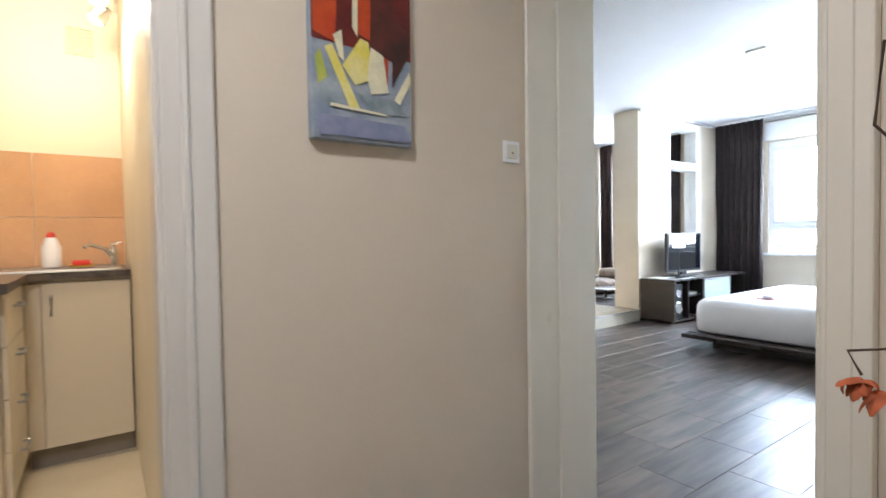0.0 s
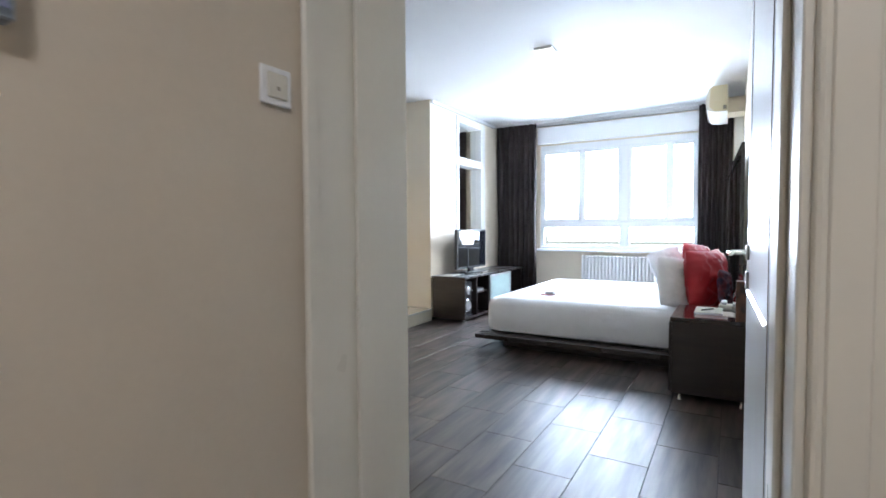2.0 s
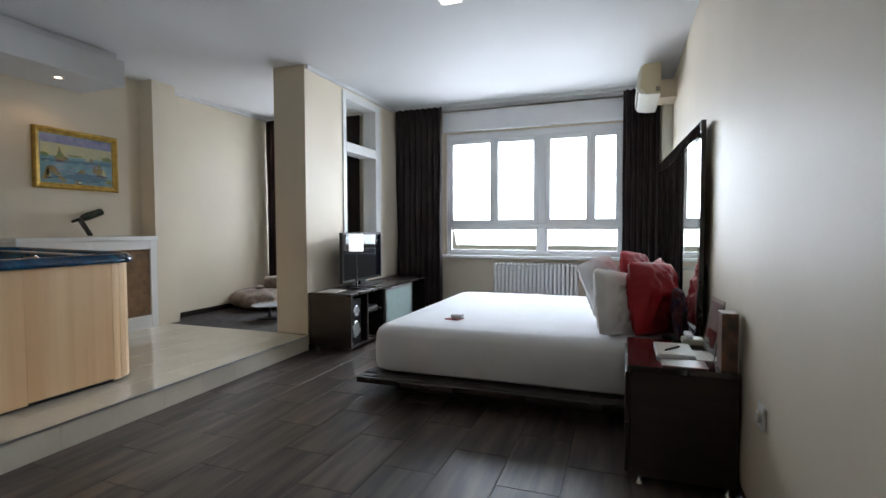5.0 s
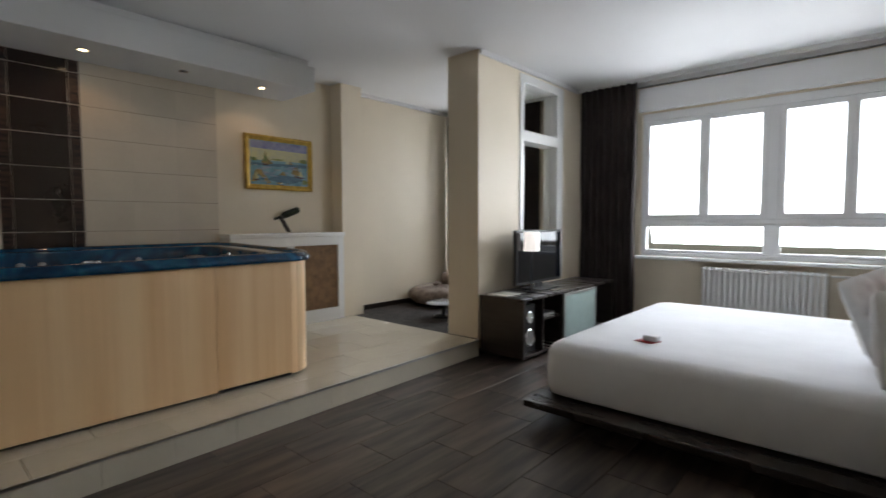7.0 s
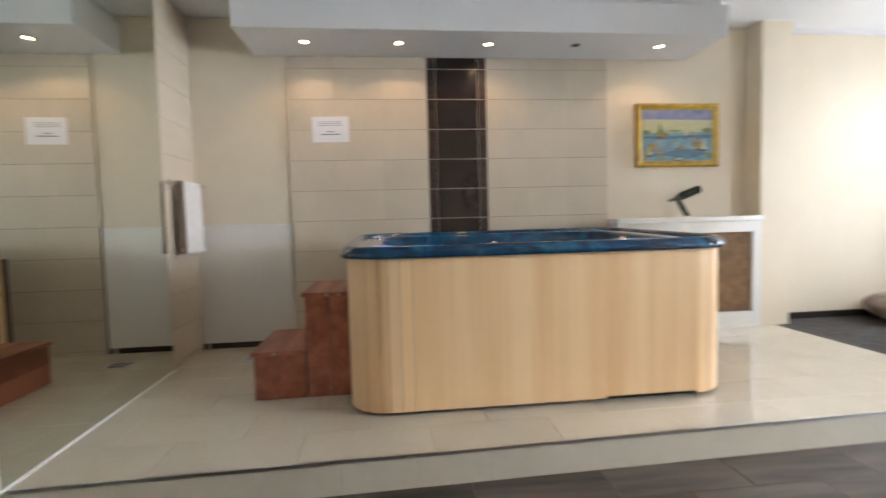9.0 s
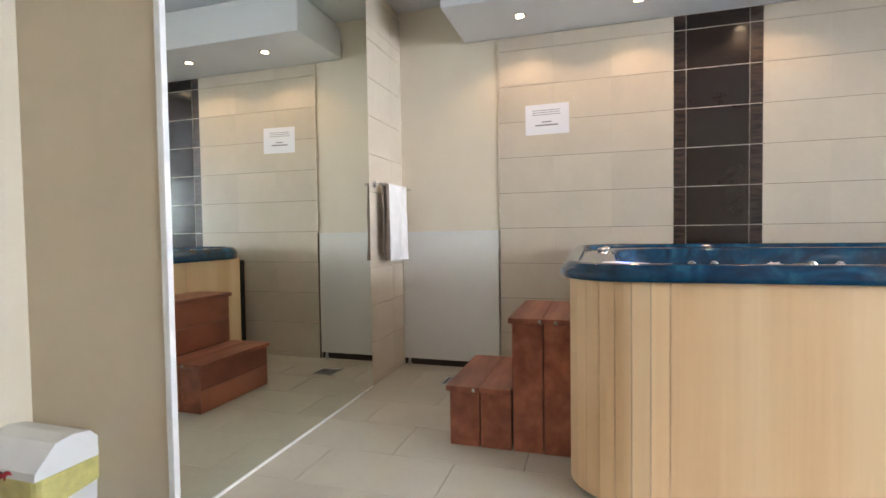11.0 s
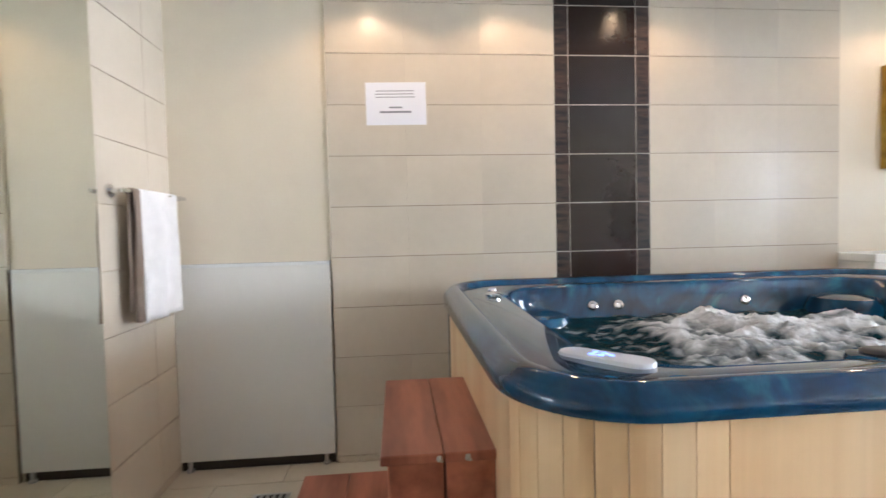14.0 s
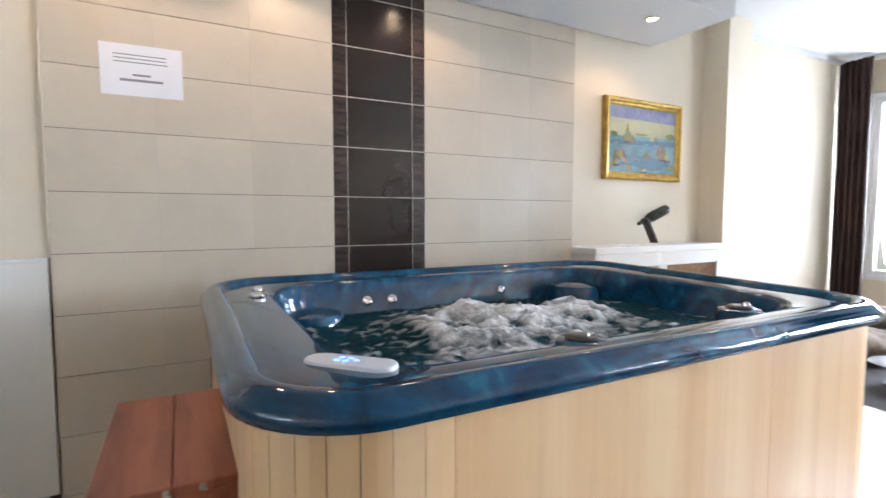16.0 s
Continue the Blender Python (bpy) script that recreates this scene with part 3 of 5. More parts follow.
def tub():
    t = thing("hot_tub", (0.85, 0.5, P), "marbled blue acrylic hot tub in pine cladding with foaming water", "hot tub")
    z0, z1 = P + 0.022, 0.985
    R = 0.22
    n = 10
    base = [(x, y, P) for x, y in rrect(TX0 + 0.05, TX1 - 0.05, TY0 + 0.05, TY1 - 0.05, 0.2, 6)]
    part("base", loft(bmesh.new(), [base, [(x, y, z0 + 0.06) for x, y, _ in base]]), M["blackp"], t)
    # cladding core
    core = rrect(TX0 + 0.014, TX1 - 0.014, TY0 + 0.014, TY1 - 0.014, R - 0.014, n)
    part("core", loft(bmesh.new(), [[(x, y, z0 + 0.005) for x, y in core], [(x, y, z1 - 0.03) for x, y in core]], True, False), M["darkwood"], t)

    def board(pts, name="board", top=z1, low=z0):
        """A board of the cladding that follows the outline points."""
        bm = bmesh.new()
        outer = [bm.verts.new((x, y, low)) for (x, y), _ in pts] + [bm.verts.new((x, y, top)) for (x, y), _ in pts]
        inner = [bm.verts.new((x - 0.016 * nx, y - 0.016 * ny, low)) for (x, y), (nx, ny) in pts] + [bm.verts.new((x - 0.016 * nx, y - 0.016 * ny, top)) for (x, y), (nx, ny) in pts]
        k = len(pts)
        for i in range(k - 1):
            bm.faces.new((outer[i], outer[i + 1], outer[k + i + 1], outer[k + i]))
            bm.faces.new((inner[i + 1], inner[i], inner[k + i], inner[k + i + 1]))
            bm.faces.new((outer[i], inner[i], inner[i + 1], outer[i + 1]))
            bm.faces.new((outer[k + i], outer[k + i + 1], inner[k + i + 1], inner[k + i]))
        bm.faces.new((outer[0], outer[k], inner[k], inner[0]))
        bm.faces.new((outer[k - 1], inner[k - 1], inner[2 * k - 1], outer[2 * k - 1]))
        part(name, bm, M["pine"], t)

    def straight(p, q, nrm, g=0.001, **kw):
        d = (Vector(q) - Vector(p)).normalized()
        a, c = Vector(p) + d * g, Vector(q) - d * g
        board([((a.x, a.y), nrm), ((c.x, c.y), nrm)], **kw)

    def corner(cx, cy, a0, cuts=6):
        for i in range(cuts):
            lo, hi = a0 + 90 * i / cuts + 0.26, a0 + 90 * (i + 1) / cuts - 0.26
            pts = []
            for k in range(3):
                a = radians(lo + (hi - lo) * k / 2)
                pts.append(((cx + R * math.cos(a), cy + R * math.sin(a)), (math.cos(a), math.sin(a))))
            board(pts)

    corner(TX1 - R, TY0 + R, 270)
    corner(TX1 - R, TY1 - R, 0)
    corner(TX0 + R, TY1 - R, 90)
    ys = [TY0 + R, -0.307, -0.245, 0.805, TY1 - R]
    for p, q in zip(ys, ys[1:]):
        straight((TX1, p), (TX1, q), (1, 0), low=z0 if q < 0.9 else z0 + 0.012)
    straight((TX0 + 0.058, TY0), (0.80, TY0), (0, -1))
    straight((0.80, TY0), (TX1 - R, TY0), (0, -1))
    straight((TX0 + R, TY1), (TX1 - R, TY1), (0, 1))
    straight((TX0, TY0 + 0.058), (TX0, TY1 - R), (-1, 0))

    part("corner_post", box(TX0 + 0.004, TX0 + 0.055, TY0 - 0.002, TY0 + 0.05, z0, z1 - 0.02, 0.004), M["blackp"], t, "black corner post at the wall side")
    # acrylic shell: a rolled outer bead, a groove, a flat deck and the basin
    def tilt(x):
        return 0.032 * (TX1 - x) / (TX1 - TX0)

    def ring(o, z, r):
        return [(x, y, z) for x, y in rrect(TX0 - o, TX1 + o, TY0 - o, TY1 + o, max(0.05, r + o), n)]

    def inner(o, z, r=0.24):
        return [(x, y, z) for x, y in rrect(TX0 + 0.125 + o, 1.535 - o, -0.395 + o, 1.355 - o, max(0.06, r - o * 0.4), n)]
    loops = [ring(-0.01, 0.987, R), ring(0.026, 0.979, R), ring(0.035, 0.982, R), ring(0.039, 0.990, R), ring(0.039, 1.004, R), ring(0.035, 1.014, R),
             ring(0.027, 1.021, R), ring(0.021, 1.027, R), ring(0.014, 1.037, R), ring(0.0, 1.043, R), ring(-0.016, 1.043, R), ring(-0.030, 1.037, R), ring(-0.038, 1.028, R),
             ring(-0.043, 1.021, R), ring(-0.050, 1.020, R), ring(-0.060, 1.024, R), ring(-0.10, 1.023, R), inner(-0.012, 1.021), inner(0.0, 1.016), inner(0.008, 1.004),
             inner(0.014, 0.975), inner(0.035, 0.90), inner(0.06, 0.82), inner(0.12, 0.70), inner(0.2, 0.55)]
    loops = [[(x, y, z + (tilt(x) if z > 0.99 else 0)) for x, y, z in lp] for lp in loops]
    part("shell", loft(bmesh.new(), loops, False, True), M["marble"], t, "marbled dark blue acrylic rim and basin", True)
    # moulded armrest that slopes into the water, corner seats, lobes under the valves
    b = bmesh.new()
    bx(b, 0.58, 1.06, -0.46, -0.24, 0.80, 1.022)
    for v in b.verts:
        if v.co.z > 1.0 and v.co.y > -0.3:
            v.co.y, v.co.x = -0.375, v.co.x + (0.05 if v.co.x < 0.8 else -0.10)
    bmesh.ops.bevel(b, geom=b.edges[:], offset=0.022, segments=3, profile=0.5, affect="EDGES")
    part("armrest", b, M["marble"], t, "lighter blue moulded armrest", True)
    for x, y, top in ((0.45, 1.18, 0.985), (0.40, -0.22, 0.95)):
        b = bmesh.new()
        lathe(b, [(0.001, 0.7), (0.14, 0.7), (0.15, top - 0.06), (0.13, top - 0.015), (0.07, top), (0.001, top)], (x, y, 0), 24)
        part("seat", b, M["marble"], t, "", True)
    for x, y in ((1.535, 0.205), (1.478, 0.97)):
        b = bmesh.new()
        zt = 1.0245 + tilt(x)
        lathe(b, [(0.001, 0.8), (0.070, 0.80), (0.072, zt - 0.02), (0.066, zt - 0.004), (0.058, zt), (0.001, zt)], (x, y, 0), 28)
        lobe = part("valve_lobe", b, M["marble"], t, "", True)
        part("valve", lathe(bmesh.new(), [(0.001, zt), (0.042, zt), (0.043, zt + 0.004), (0.036, zt + 0.009), (0.001, zt + 0.008)], (x, y, 0), 28), M["blackp"], lobe, "black air valve", True)
        part("cap", lathe(bmesh.new(), [(0.001, zt + 0.0085), (0.013, zt + 0.0085), (0.012, zt + 0.016), (0.006, zt + 0.020), (0.001, zt + 0.021)], (x + 0.012, y + 0.014, 0), 16), M["chrome"], lobe, "chrome valve cap", True)
    # jets and knobs
    for y in (0.05, 0.17, 0.78):
        m = Matrix.Translation((0.347, y, 0.955)) @ pose(0, 0, 0, 0, 74)
        part("jet", lathe(bmesh.new(), [(0.001, 0.0), (0.022, 0.0), (0.022, 0.006), (0.014, 0.009), (0.010, 0.003), (0.001, 0.003)], n=16, m=m), M["chrome"], t, "chrome water jet", True)
    for x, y, r in ((0.575, -0.445, 0.032), (0.44, -0.425, 0.020)):
        zt = 1.024 + tilt(x)
        part("knob", lathe(bmesh.new(), [(0.001, zt), (r, zt), (r, zt + 0.008), (r * 0.8, zt + 0.014), (r * 0.3, zt + 0.017), (0.001, zt + 0.017)], (x, y, 0), 20), M["chrome"], t, "chrome diverter knob", True)
    pc, turn = (1.462, -0.378), Matrix.Rotation(radians(44), 3, "Z")

    def pad(w, h_, r, z):
        return [(pc[0] + q.x, pc[1] + q.y, z) for q in (turn @ Vector((x, y, 0)) for x, y in rrect(-w, w, -h_, h_, r, 8))]
    panel = part("control_panel", loft(bmesh.new(), [pad(0.106, 0.038, 0.037, 1.00), pad(0.106, 0.038, 0.037, 1.030), pad(0.103, 0.035, 0.034, 1.034), pad(0.098, 0.030, 0.029, 1.035)]), M["ledp"], t, "pale grey oval control panel", True)
    for i, j in ((-1, -1), (0, -1), (1, 0), (-1, 1), (0, 1)):
        q = turn @ Vector((-0.006 + i * 0.020, j * 0.011, 0))
        part("light", lathe(bmesh.new(), [(0.001, 1.0352), (0.0075, 1.0352), (0.006, 1.0366), (0.001, 1.0366)], (pc[0] + q.x, pc[1] + q.y, 0), 10), M["led"], panel, "blue lit button")
    # water
    bm = bmesh.new()
    gx, gy = 150, 220
    x0, x1, y0, y1 = 0.30, 1.56, -0.42, 1.38
    vs = []
    for i in range(gx + 1):
        row = []
        for j in range(gy + 1):
            x, y = x0 + (x1 - x0) * i / gx, y0 + (y1 - y0) * j / gy
            z = 0.902 + 0.012 * noise.noise(Vector((x * 7, y * 7, 0.3))) + 0.009 * noise.noise(Vector((x * 22, y * 22, 1.3)))
            for cx, cy, r, h in ((0.72, 0.42, 0.24, 0.120), (1.17, 0.10, 0.24, 0.085), (0.98, 0.52, 0.22, 0.075), (0.80, 0.86, 0.17, 0.105), (1.12, 0.86, 0.22, 0.05), (0.62, 0.12, 0.18, 0.035), (1.28, 0.45, 0.2, 0.045), (0.9, 0.15, 0.16, 0.05)):
                d = math.hypot(x - cx, y - cy) / r
                if d < 2:
                    f = math.exp(-d * d * 1.2)
                    z += 0.62 * h * f * (0.72 + 0.40 * noise.noise(Vector((x * 6, y * 6, 2.0))) + 0.34 * noise.noise(Vector((x * 13, y * 13, 2.0))) + 0.30 * abs(noise.noise(Vector((x * 24, y * 24, 4.0)))) + 0.26 * abs(noise.noise(Vector((x * 50, y * 50, 6.0)))))
            row.append(bm.verts.new((x, y, z)))
        vs.append(row)
    for i in range(gx):
        for j in range(gy):
            bm.faces.new((vs[i][j], vs[i + 1][j], vs[i + 1][j + 1], vs[i][j + 1]))
    w = part("water", bm, M["water"], t, "churning clear water with white foam", True)
    return t


tub()


# ---- tub steps ----
def tub_steps():
    s = thing("tub_steps", (1.0, -0.9, P), "red-brown stained wooden two-step stool beside the tub", "step stool")
    x0, x1 = 0.70, 1.292
    for name, y0, y1, zt in (("upper_step", -0.862, -0.575, 0.768), ("lower_step", -1.162, -0.862, 0.434)):
        ym = (y0 + y1) / 2
        body = part(name, box(x0 + 0.03, x1 - 0.03, y0 + 0.028, y1 - 0.004, P, zt - 0.026), M["darkwood"], s)
        for a, c in ((y0 + 0.004, ym - 0.0004), (ym + 0.0004, y1 - 0.002)):
            part("board", box(x0 - 0.012, x1 + 0.012, a - (0.016 if a < ym - 0.05 else 0), c, zt - 0.025, zt, 0.004, 2), M["redwoodh"], body)
            part("board", box(x1 - 0.03, x1, a + 0.004, c, P, zt - 0.0255, 0.002), M["redwood"], body)
            part("board", box(x0, x0 + 0.03, a + 0.004, c, P, zt - 0.0255, 0.002), M["redwood"], body)
        lo = P if name == "lower_step" else 0.434
        zs = [lo, (lo + zt - 0.0255) / 2, zt - 0.0255]
        for a, c in zip(zs, zs[1:]):
            part("board", box(x0 + 0.002, x1 - 0.002, y0 + 0.004, y0 + 0.028, a + 0.001, c - 0.001, 0.002), M["redwoodh"], body)
    for y, z in ((-0.73, 0.755), (-0.66, 0.755), (-1.04, 0.422)):
        bm = bmesh.new()
        tube(bm, [(1.301, y, z), (1.306, y, z - 0.002), (1.307, y + 0.008, z - 0.008)], [0.010, 0.007, 0.002], 6)
        part("chip", bm, M["groutw"], s, "pale chip in the edge")
    


tub_steps()


# ---- mirror, towel, panel ----
mw = thing("wall_mirror_glass", (1.2, -1.92, P), "large frameless wall mirror reaching from the platform to the ceiling", "mirror")
part("glass", box(0.592, 2.172, MY - 0.022, MY, P + 0.012, H - 0.015), M["mirror"], mw)
b = box(2.173, 2.198, MY - 0.022, MY + 0.006, P, H - 0.002, 0.002)
bx(b, 0.59, 2.172, MY - 0.022, MY + 0.004, P, P + 0.012)
part("edge_trim", b, M["white"], mw, "thin white edge trim")

# ---- bed ----
def bed():
    bd = thing("platform_bed", (4.2, 3.2, 0), "low dark wenge platform bed with a white fitted mattress", "bed")
    part("platform", box(3.165, 5.39, 2.04, 4.62, 0.105, 0.145, 0.004), M["wengeh"], bd)
    part("base", box(3.38, 5.30, 2.26, 4.40, 0.0, 0.105), M["wenge"], bd)
    loops = []
    for o, z in ((0.05, 0.146), (0.012, 0.165), (0.0, 0.20), (-0.008, 0.32), (0.0, 0.42), (0.015, 0.455), (0.045, 0.48), (0.10, 0.492), (0.25, 0.496)):
        pts = rrect(3.20 + o, 5.24 - o, 2.20 + o, 4.40 - o, max(0.02, 0.12 - o * 0.4), 6)
        loops.append([(x + 0.004 * noise.noise(Vector((x * 5, y * 5, z * 7))), y + 0.008 * noise.noise(Vector((x * 4, y * 4, z * 9 + 5))), z) for x, y in pts])
    part("mattress", loft(bmesh.new(), loops), M["sheet"], bd, "thick mattress in a white fitted sheet", True)
    return bd


bed()


def cushion(name, c, size, rot, m, label, cat="pillow", puff=1.0, seed=0.0, group="", crumple=0.06):
    """A soft pillow: two puffed sides that meet in a seam."""
    bm = bmesh.new()
    n = 26
    w, h, t = size
    tops, bots = [], []
    for i in range(n + 1):
        a, b_ = [], []
        for j in range(n + 1):
            u, v = i / n * 2 - 1, j / n * 2 - 1
            f = max(0, (1 - u * u) * (1 - v * v)) ** 0.42
            pinch = 1 - 0.03 * (1 - abs(u)) * (v * v) - 0.05 * u * u * v * v
            pin2 = 1 - 0.03 * (1 - abs(v)) * (u * u)
            x, y = u * w / 2 * pin2, v * h / 2 * pinch
            wr = 1 + 0.16 * noise.noise(Vector((u * 2.2 + seed, v * 2.2, seed)))
            z = t / 2 * f * wr * puff + 0.01 * noise.noise(Vector((u * 7, v * 7, seed))) * f - crumple * abs(noise.noise(Vector((u * 2.6 + seed, v * 3.4, seed + 3)))) * f
            a.append(bm.verts.new((x, y, z)))
            b_.append(bm.verts.new((x, y, -z)) if 0 < i < n and 0 < j < n else a[-1])
        tops.append(a)
        bots.append(b_)
    for i in range(n):
        for j in range(n):
            bm.faces.new((tops[i][j], tops[i + 1][j], tops[i + 1][j + 1], tops[i][j + 1]))
            q = (bots[i][j], bots[i][j + 1], bots[i + 1][j + 1], bots[i + 1][j])
            if len(set(q)) == 4 and not all(p in tops[i] + tops[i + 1] for p in q):
                bm.faces.new(q)
    ob = obj(name, bm, m, True)
    ob.matrix_world = pose(*c, *rot)
    return tagged(ob, label, cat, group)


# ---- nightstand ----
ns = thing("nightstand", (5.23, 1.68, 0), "dark wenge two-drawer nightstand on small steel feet beside the bed", "nightstand")
part("body", box(5.0, 5.445, 1.38, 2.0, 0.055, 0.545, 0.002), M["wenge"], ns)
part("top", box(4.99, 5.448, 1.37, 2.0, 0.546, 0.575, 0.003), M["wengegloss"], ns)
for z0, z1 in ((0.065, 0.30), (0.305, 0.54)):
    d = part("drawer", box(4.982, 4.999, 1.385, 1.995, z0, z1, 0.002), M["wenge"], ns)
for x in (5.05, 5.42):
    for y in (1.43, 1.95):
        part("foot", lathe(bmesh.new(), [(0.017, 0), (0.012, 0.008), (0.010, 0.05), (0.014, 0.055)], (x, y, 0), 12), M["chrome"], ns, "steel foot", True)

# ---- headboard mirror ----
hb = thing("headboard_mirror", (5.40, 2.30, 0.15), "wide glossy wenge framed mirror standing behind the bed as a headboard", "mirror")
b = bmesh.new()
loft(b, [[(5.386, y, 1.762), (5.428, y, 1.762), (5.428, y, 1.86), (5.404, y, 1.86)] for y in (2.355, 4.50)])
for q in ((2.30, 2.355, 0.15, 1.86), (4.50, 4.555, 0.15, 1.86), (2.355, 4.50, 0.15, 0.55)):
    bx(b, 5.40, 5.428, q[0], q[1], q[2], q[3], 0.003)
part("frame", b, M["wengegloss"], hb)
part("glass", box(5.404, 5.412, 2.356, 4.499, 0.551, 1.759), M["mirror"], hb)
hb.rotation_euler = (0, 0, radians(2.6))

# ---- television stand ----
tv = thing("television_stand", (2.26, 3.9, 0), "low dark wenge television stand with a frosted glass door", "tv stand")
X0, X1, Z0, Z1 = 2.03, 2.50, 0.04, 0.575
part("side", box(X0, X1 - 0.002, 3.10, 3.13, Z0, Z1 - 0.026), M["wenge"], tv)
for y in (3.44, 3.80, 4.55):
    part("divider", box(X0 + 0.011, X1 - 0.01, y, y + 0.022, Z0 + 0.021, Z1 - 0.026), M["wenge"], tv)
part("side", box(X0, X1 - 0.004, 5.0, 5.03, Z0, Z1 - 0.026), M["wenge"], tv)
part("bottom", box(X0, X1 - 0.004, 3.131, 4.999, Z0, Z0 + 0.02), M["wengeh"], tv)
part("back", box(X0, X0 + 0.01, 3.131, 4.999, Z0 + 0.021, Z1 - 0.026), M["wenge"], tv)
part("top", box(X0 - 0.01, X1 + 0.005, 3.085, 5.04, Z1 - 0.025, Z1, 0.003), M["wengeh"], tv)
part("shelf", box(X0 + 0.01, X1 - 0.03, 3.463, 3.799, 0.33, 0.35), M["wengeh"], tv)
gd = part("door", box(X1 - 0.008, X1 + 0.008, 3.815, 4.54, 0.07, 0.54, 0.002), M["frost"], tv, "frosted pale green glass door in a metal frame")
b = bmesh.new()
for q in ((3.81, 3.84, 0.065, 0.545), (4.52, 4.55, 0.065, 0.545), (3.84, 4.52, 0.065, 0.09), (3.84, 4.52, 0.52, 0.545)):
    bx(b, X1 - 0.010, X1 + 0.012, q[0], q[1], q[2], q[3], 0.002)
part("door_frame", b, M["steel"], gd)
for x in (2.08, 2.45):
    for y in (3.15, 4.95):
        part("foot", cyl(bmesh.new(), (x, y, 0), (x, y, 0.04), 0.018), M["chrome"], tv, "steel foot", True)

# ---- curtains ----
def curtain(name, x0, x1, y, z0, z1, m, label, folds=9, depth=0.035, ph=0.0):
    bm = bmesh.new()
    n = folds * 10
    rows = []
    zn = 14
    for k in range(zn + 1):
        z = z1 + (z0 - z1) * k / zn
        f = 0.75 + 0.45 * k / zn
        row = []
        for i in range(n + 1):
            u = i / n
            wob = 0.010 * noise.noise(Vector((u * 5, z * 1.2, ph)))
            x = x0 + (x1 - x0) * u + wob + 0.006 * math.sin(u * folds * 6.283 * 2 + ph)
            yy = y + depth * f * math.sin(u * folds * 6.283 + 1.1 * noise.noise(Vector((u * 4, z * 0.5, ph + 3)))) + wob
            row.append(bm.verts.new((x, yy, z)))
        rows.append(row)
    for a, c in zip(rows, rows[1:]):
        for i in range(n):
            bm.faces.new((a[i], c[i], c[i + 1], a[i + 1]))
    ob = obj(name, bm, m, True)
    md = ob.modifiers.new("thickness", "SOLIDIFY")
    md.thickness = 0.004
    return tagged(ob, label, "curtain", "curtains")


curtain("curtain", 2.06, 2.72, 5.06, 0.03, H - 0.03, M["curtain"], "dark brown pleated floor-length curtain drawn to the side of the window", 8)
curtain("curtain", 4.95, 5.34, 5.07, 0.03, H - 0.03, M["curtain"], "dark brown pleated curtain gathered beside the air conditioner", 6, ph=2.0)
curtain("curtain", -0.0, 0.26, 4.96, P + 0.02, H - 0.03, M["curtain2"], "chocolate brown curtain beside the alcove window", 5, ph=4.0)
curtain("curtain", 1.20, 1.48, 5.08, P + 0.02, H - 0.03, M["curtain"], "dark brown curtain drawn beside the alcove window seen through the glazing", 5, ph=6.0)


# ---- art, notice, switches ----
def painted_canvas(name, parent, m0, w, h, strokes):
    """Strokes of paint as thin flat shapes on a canvas: (colour, points in the canvas's plane)."""
    for k, (mt, pts) in enumerate(strokes):
        bm = bmesh.new()
        z = 0.0006 + 0.0006 * (k % 9)
        vs = [bm.verts.new(m0 @ Vector((u * w, v * h, z))) for u, v in pts]
        bm.faces.new(vs)
        part("stroke", bm, mt, parent)


PAINT = {k: mat("oil paint " + k, c, 0.45, var=0.15, scale=14, grain=60, bump=0.35, tint2=t) for k, c, t in (
    ("orange", (0.48, 0.07, 0.012), (0.38, 0.03, 0.01)), ("dark red", (0.15, 0.018, 0.013), (0.08, 0.012, 0.012)), ("brown black", (0.035, 0.014, 0.012), (0.10, 0.02, 0.015)),
    ("yellow", (0.68, 0.60, 0.08), (0.72, 0.66, 0.30)), ("cream", (0.75, 0.70, 0.48), (0.60, 0.58, 0.42)), ("blue grey", (0.20, 0.25, 0.33), (0.34, 0.38, 0.42)),
    ("slate", (0.16, 0.22, 0.24), (0.35, 0.40, 0.45)), ("lilac", (0.24, 0.26, 0.38), (0.17, 0.20, 0.32)), ("green", (0.30, 0.38, 0.06), (0.5, 0.5, 0.1)),
    ("sky violet", (0.16, 0.17, 0.34), (0.28, 0.30, 0.42)), ("sky yellow", (0.52, 0.50, 0.26), (0.44, 0.44, 0.30)), ("sea", (0.10, 0.24, 0.30), (0.20, 0.36, 0.42)),
    ("sea dark", (0.05, 0.12, 0.18), (0.10, 0.20, 0.26)), ("ochre", (0.34, 0.24, 0.08), (0.18, 0.14, 0.06)), ("leaf green", (0.12, 0.18, 0.06), (0.25, 0.26, 0.08)))}

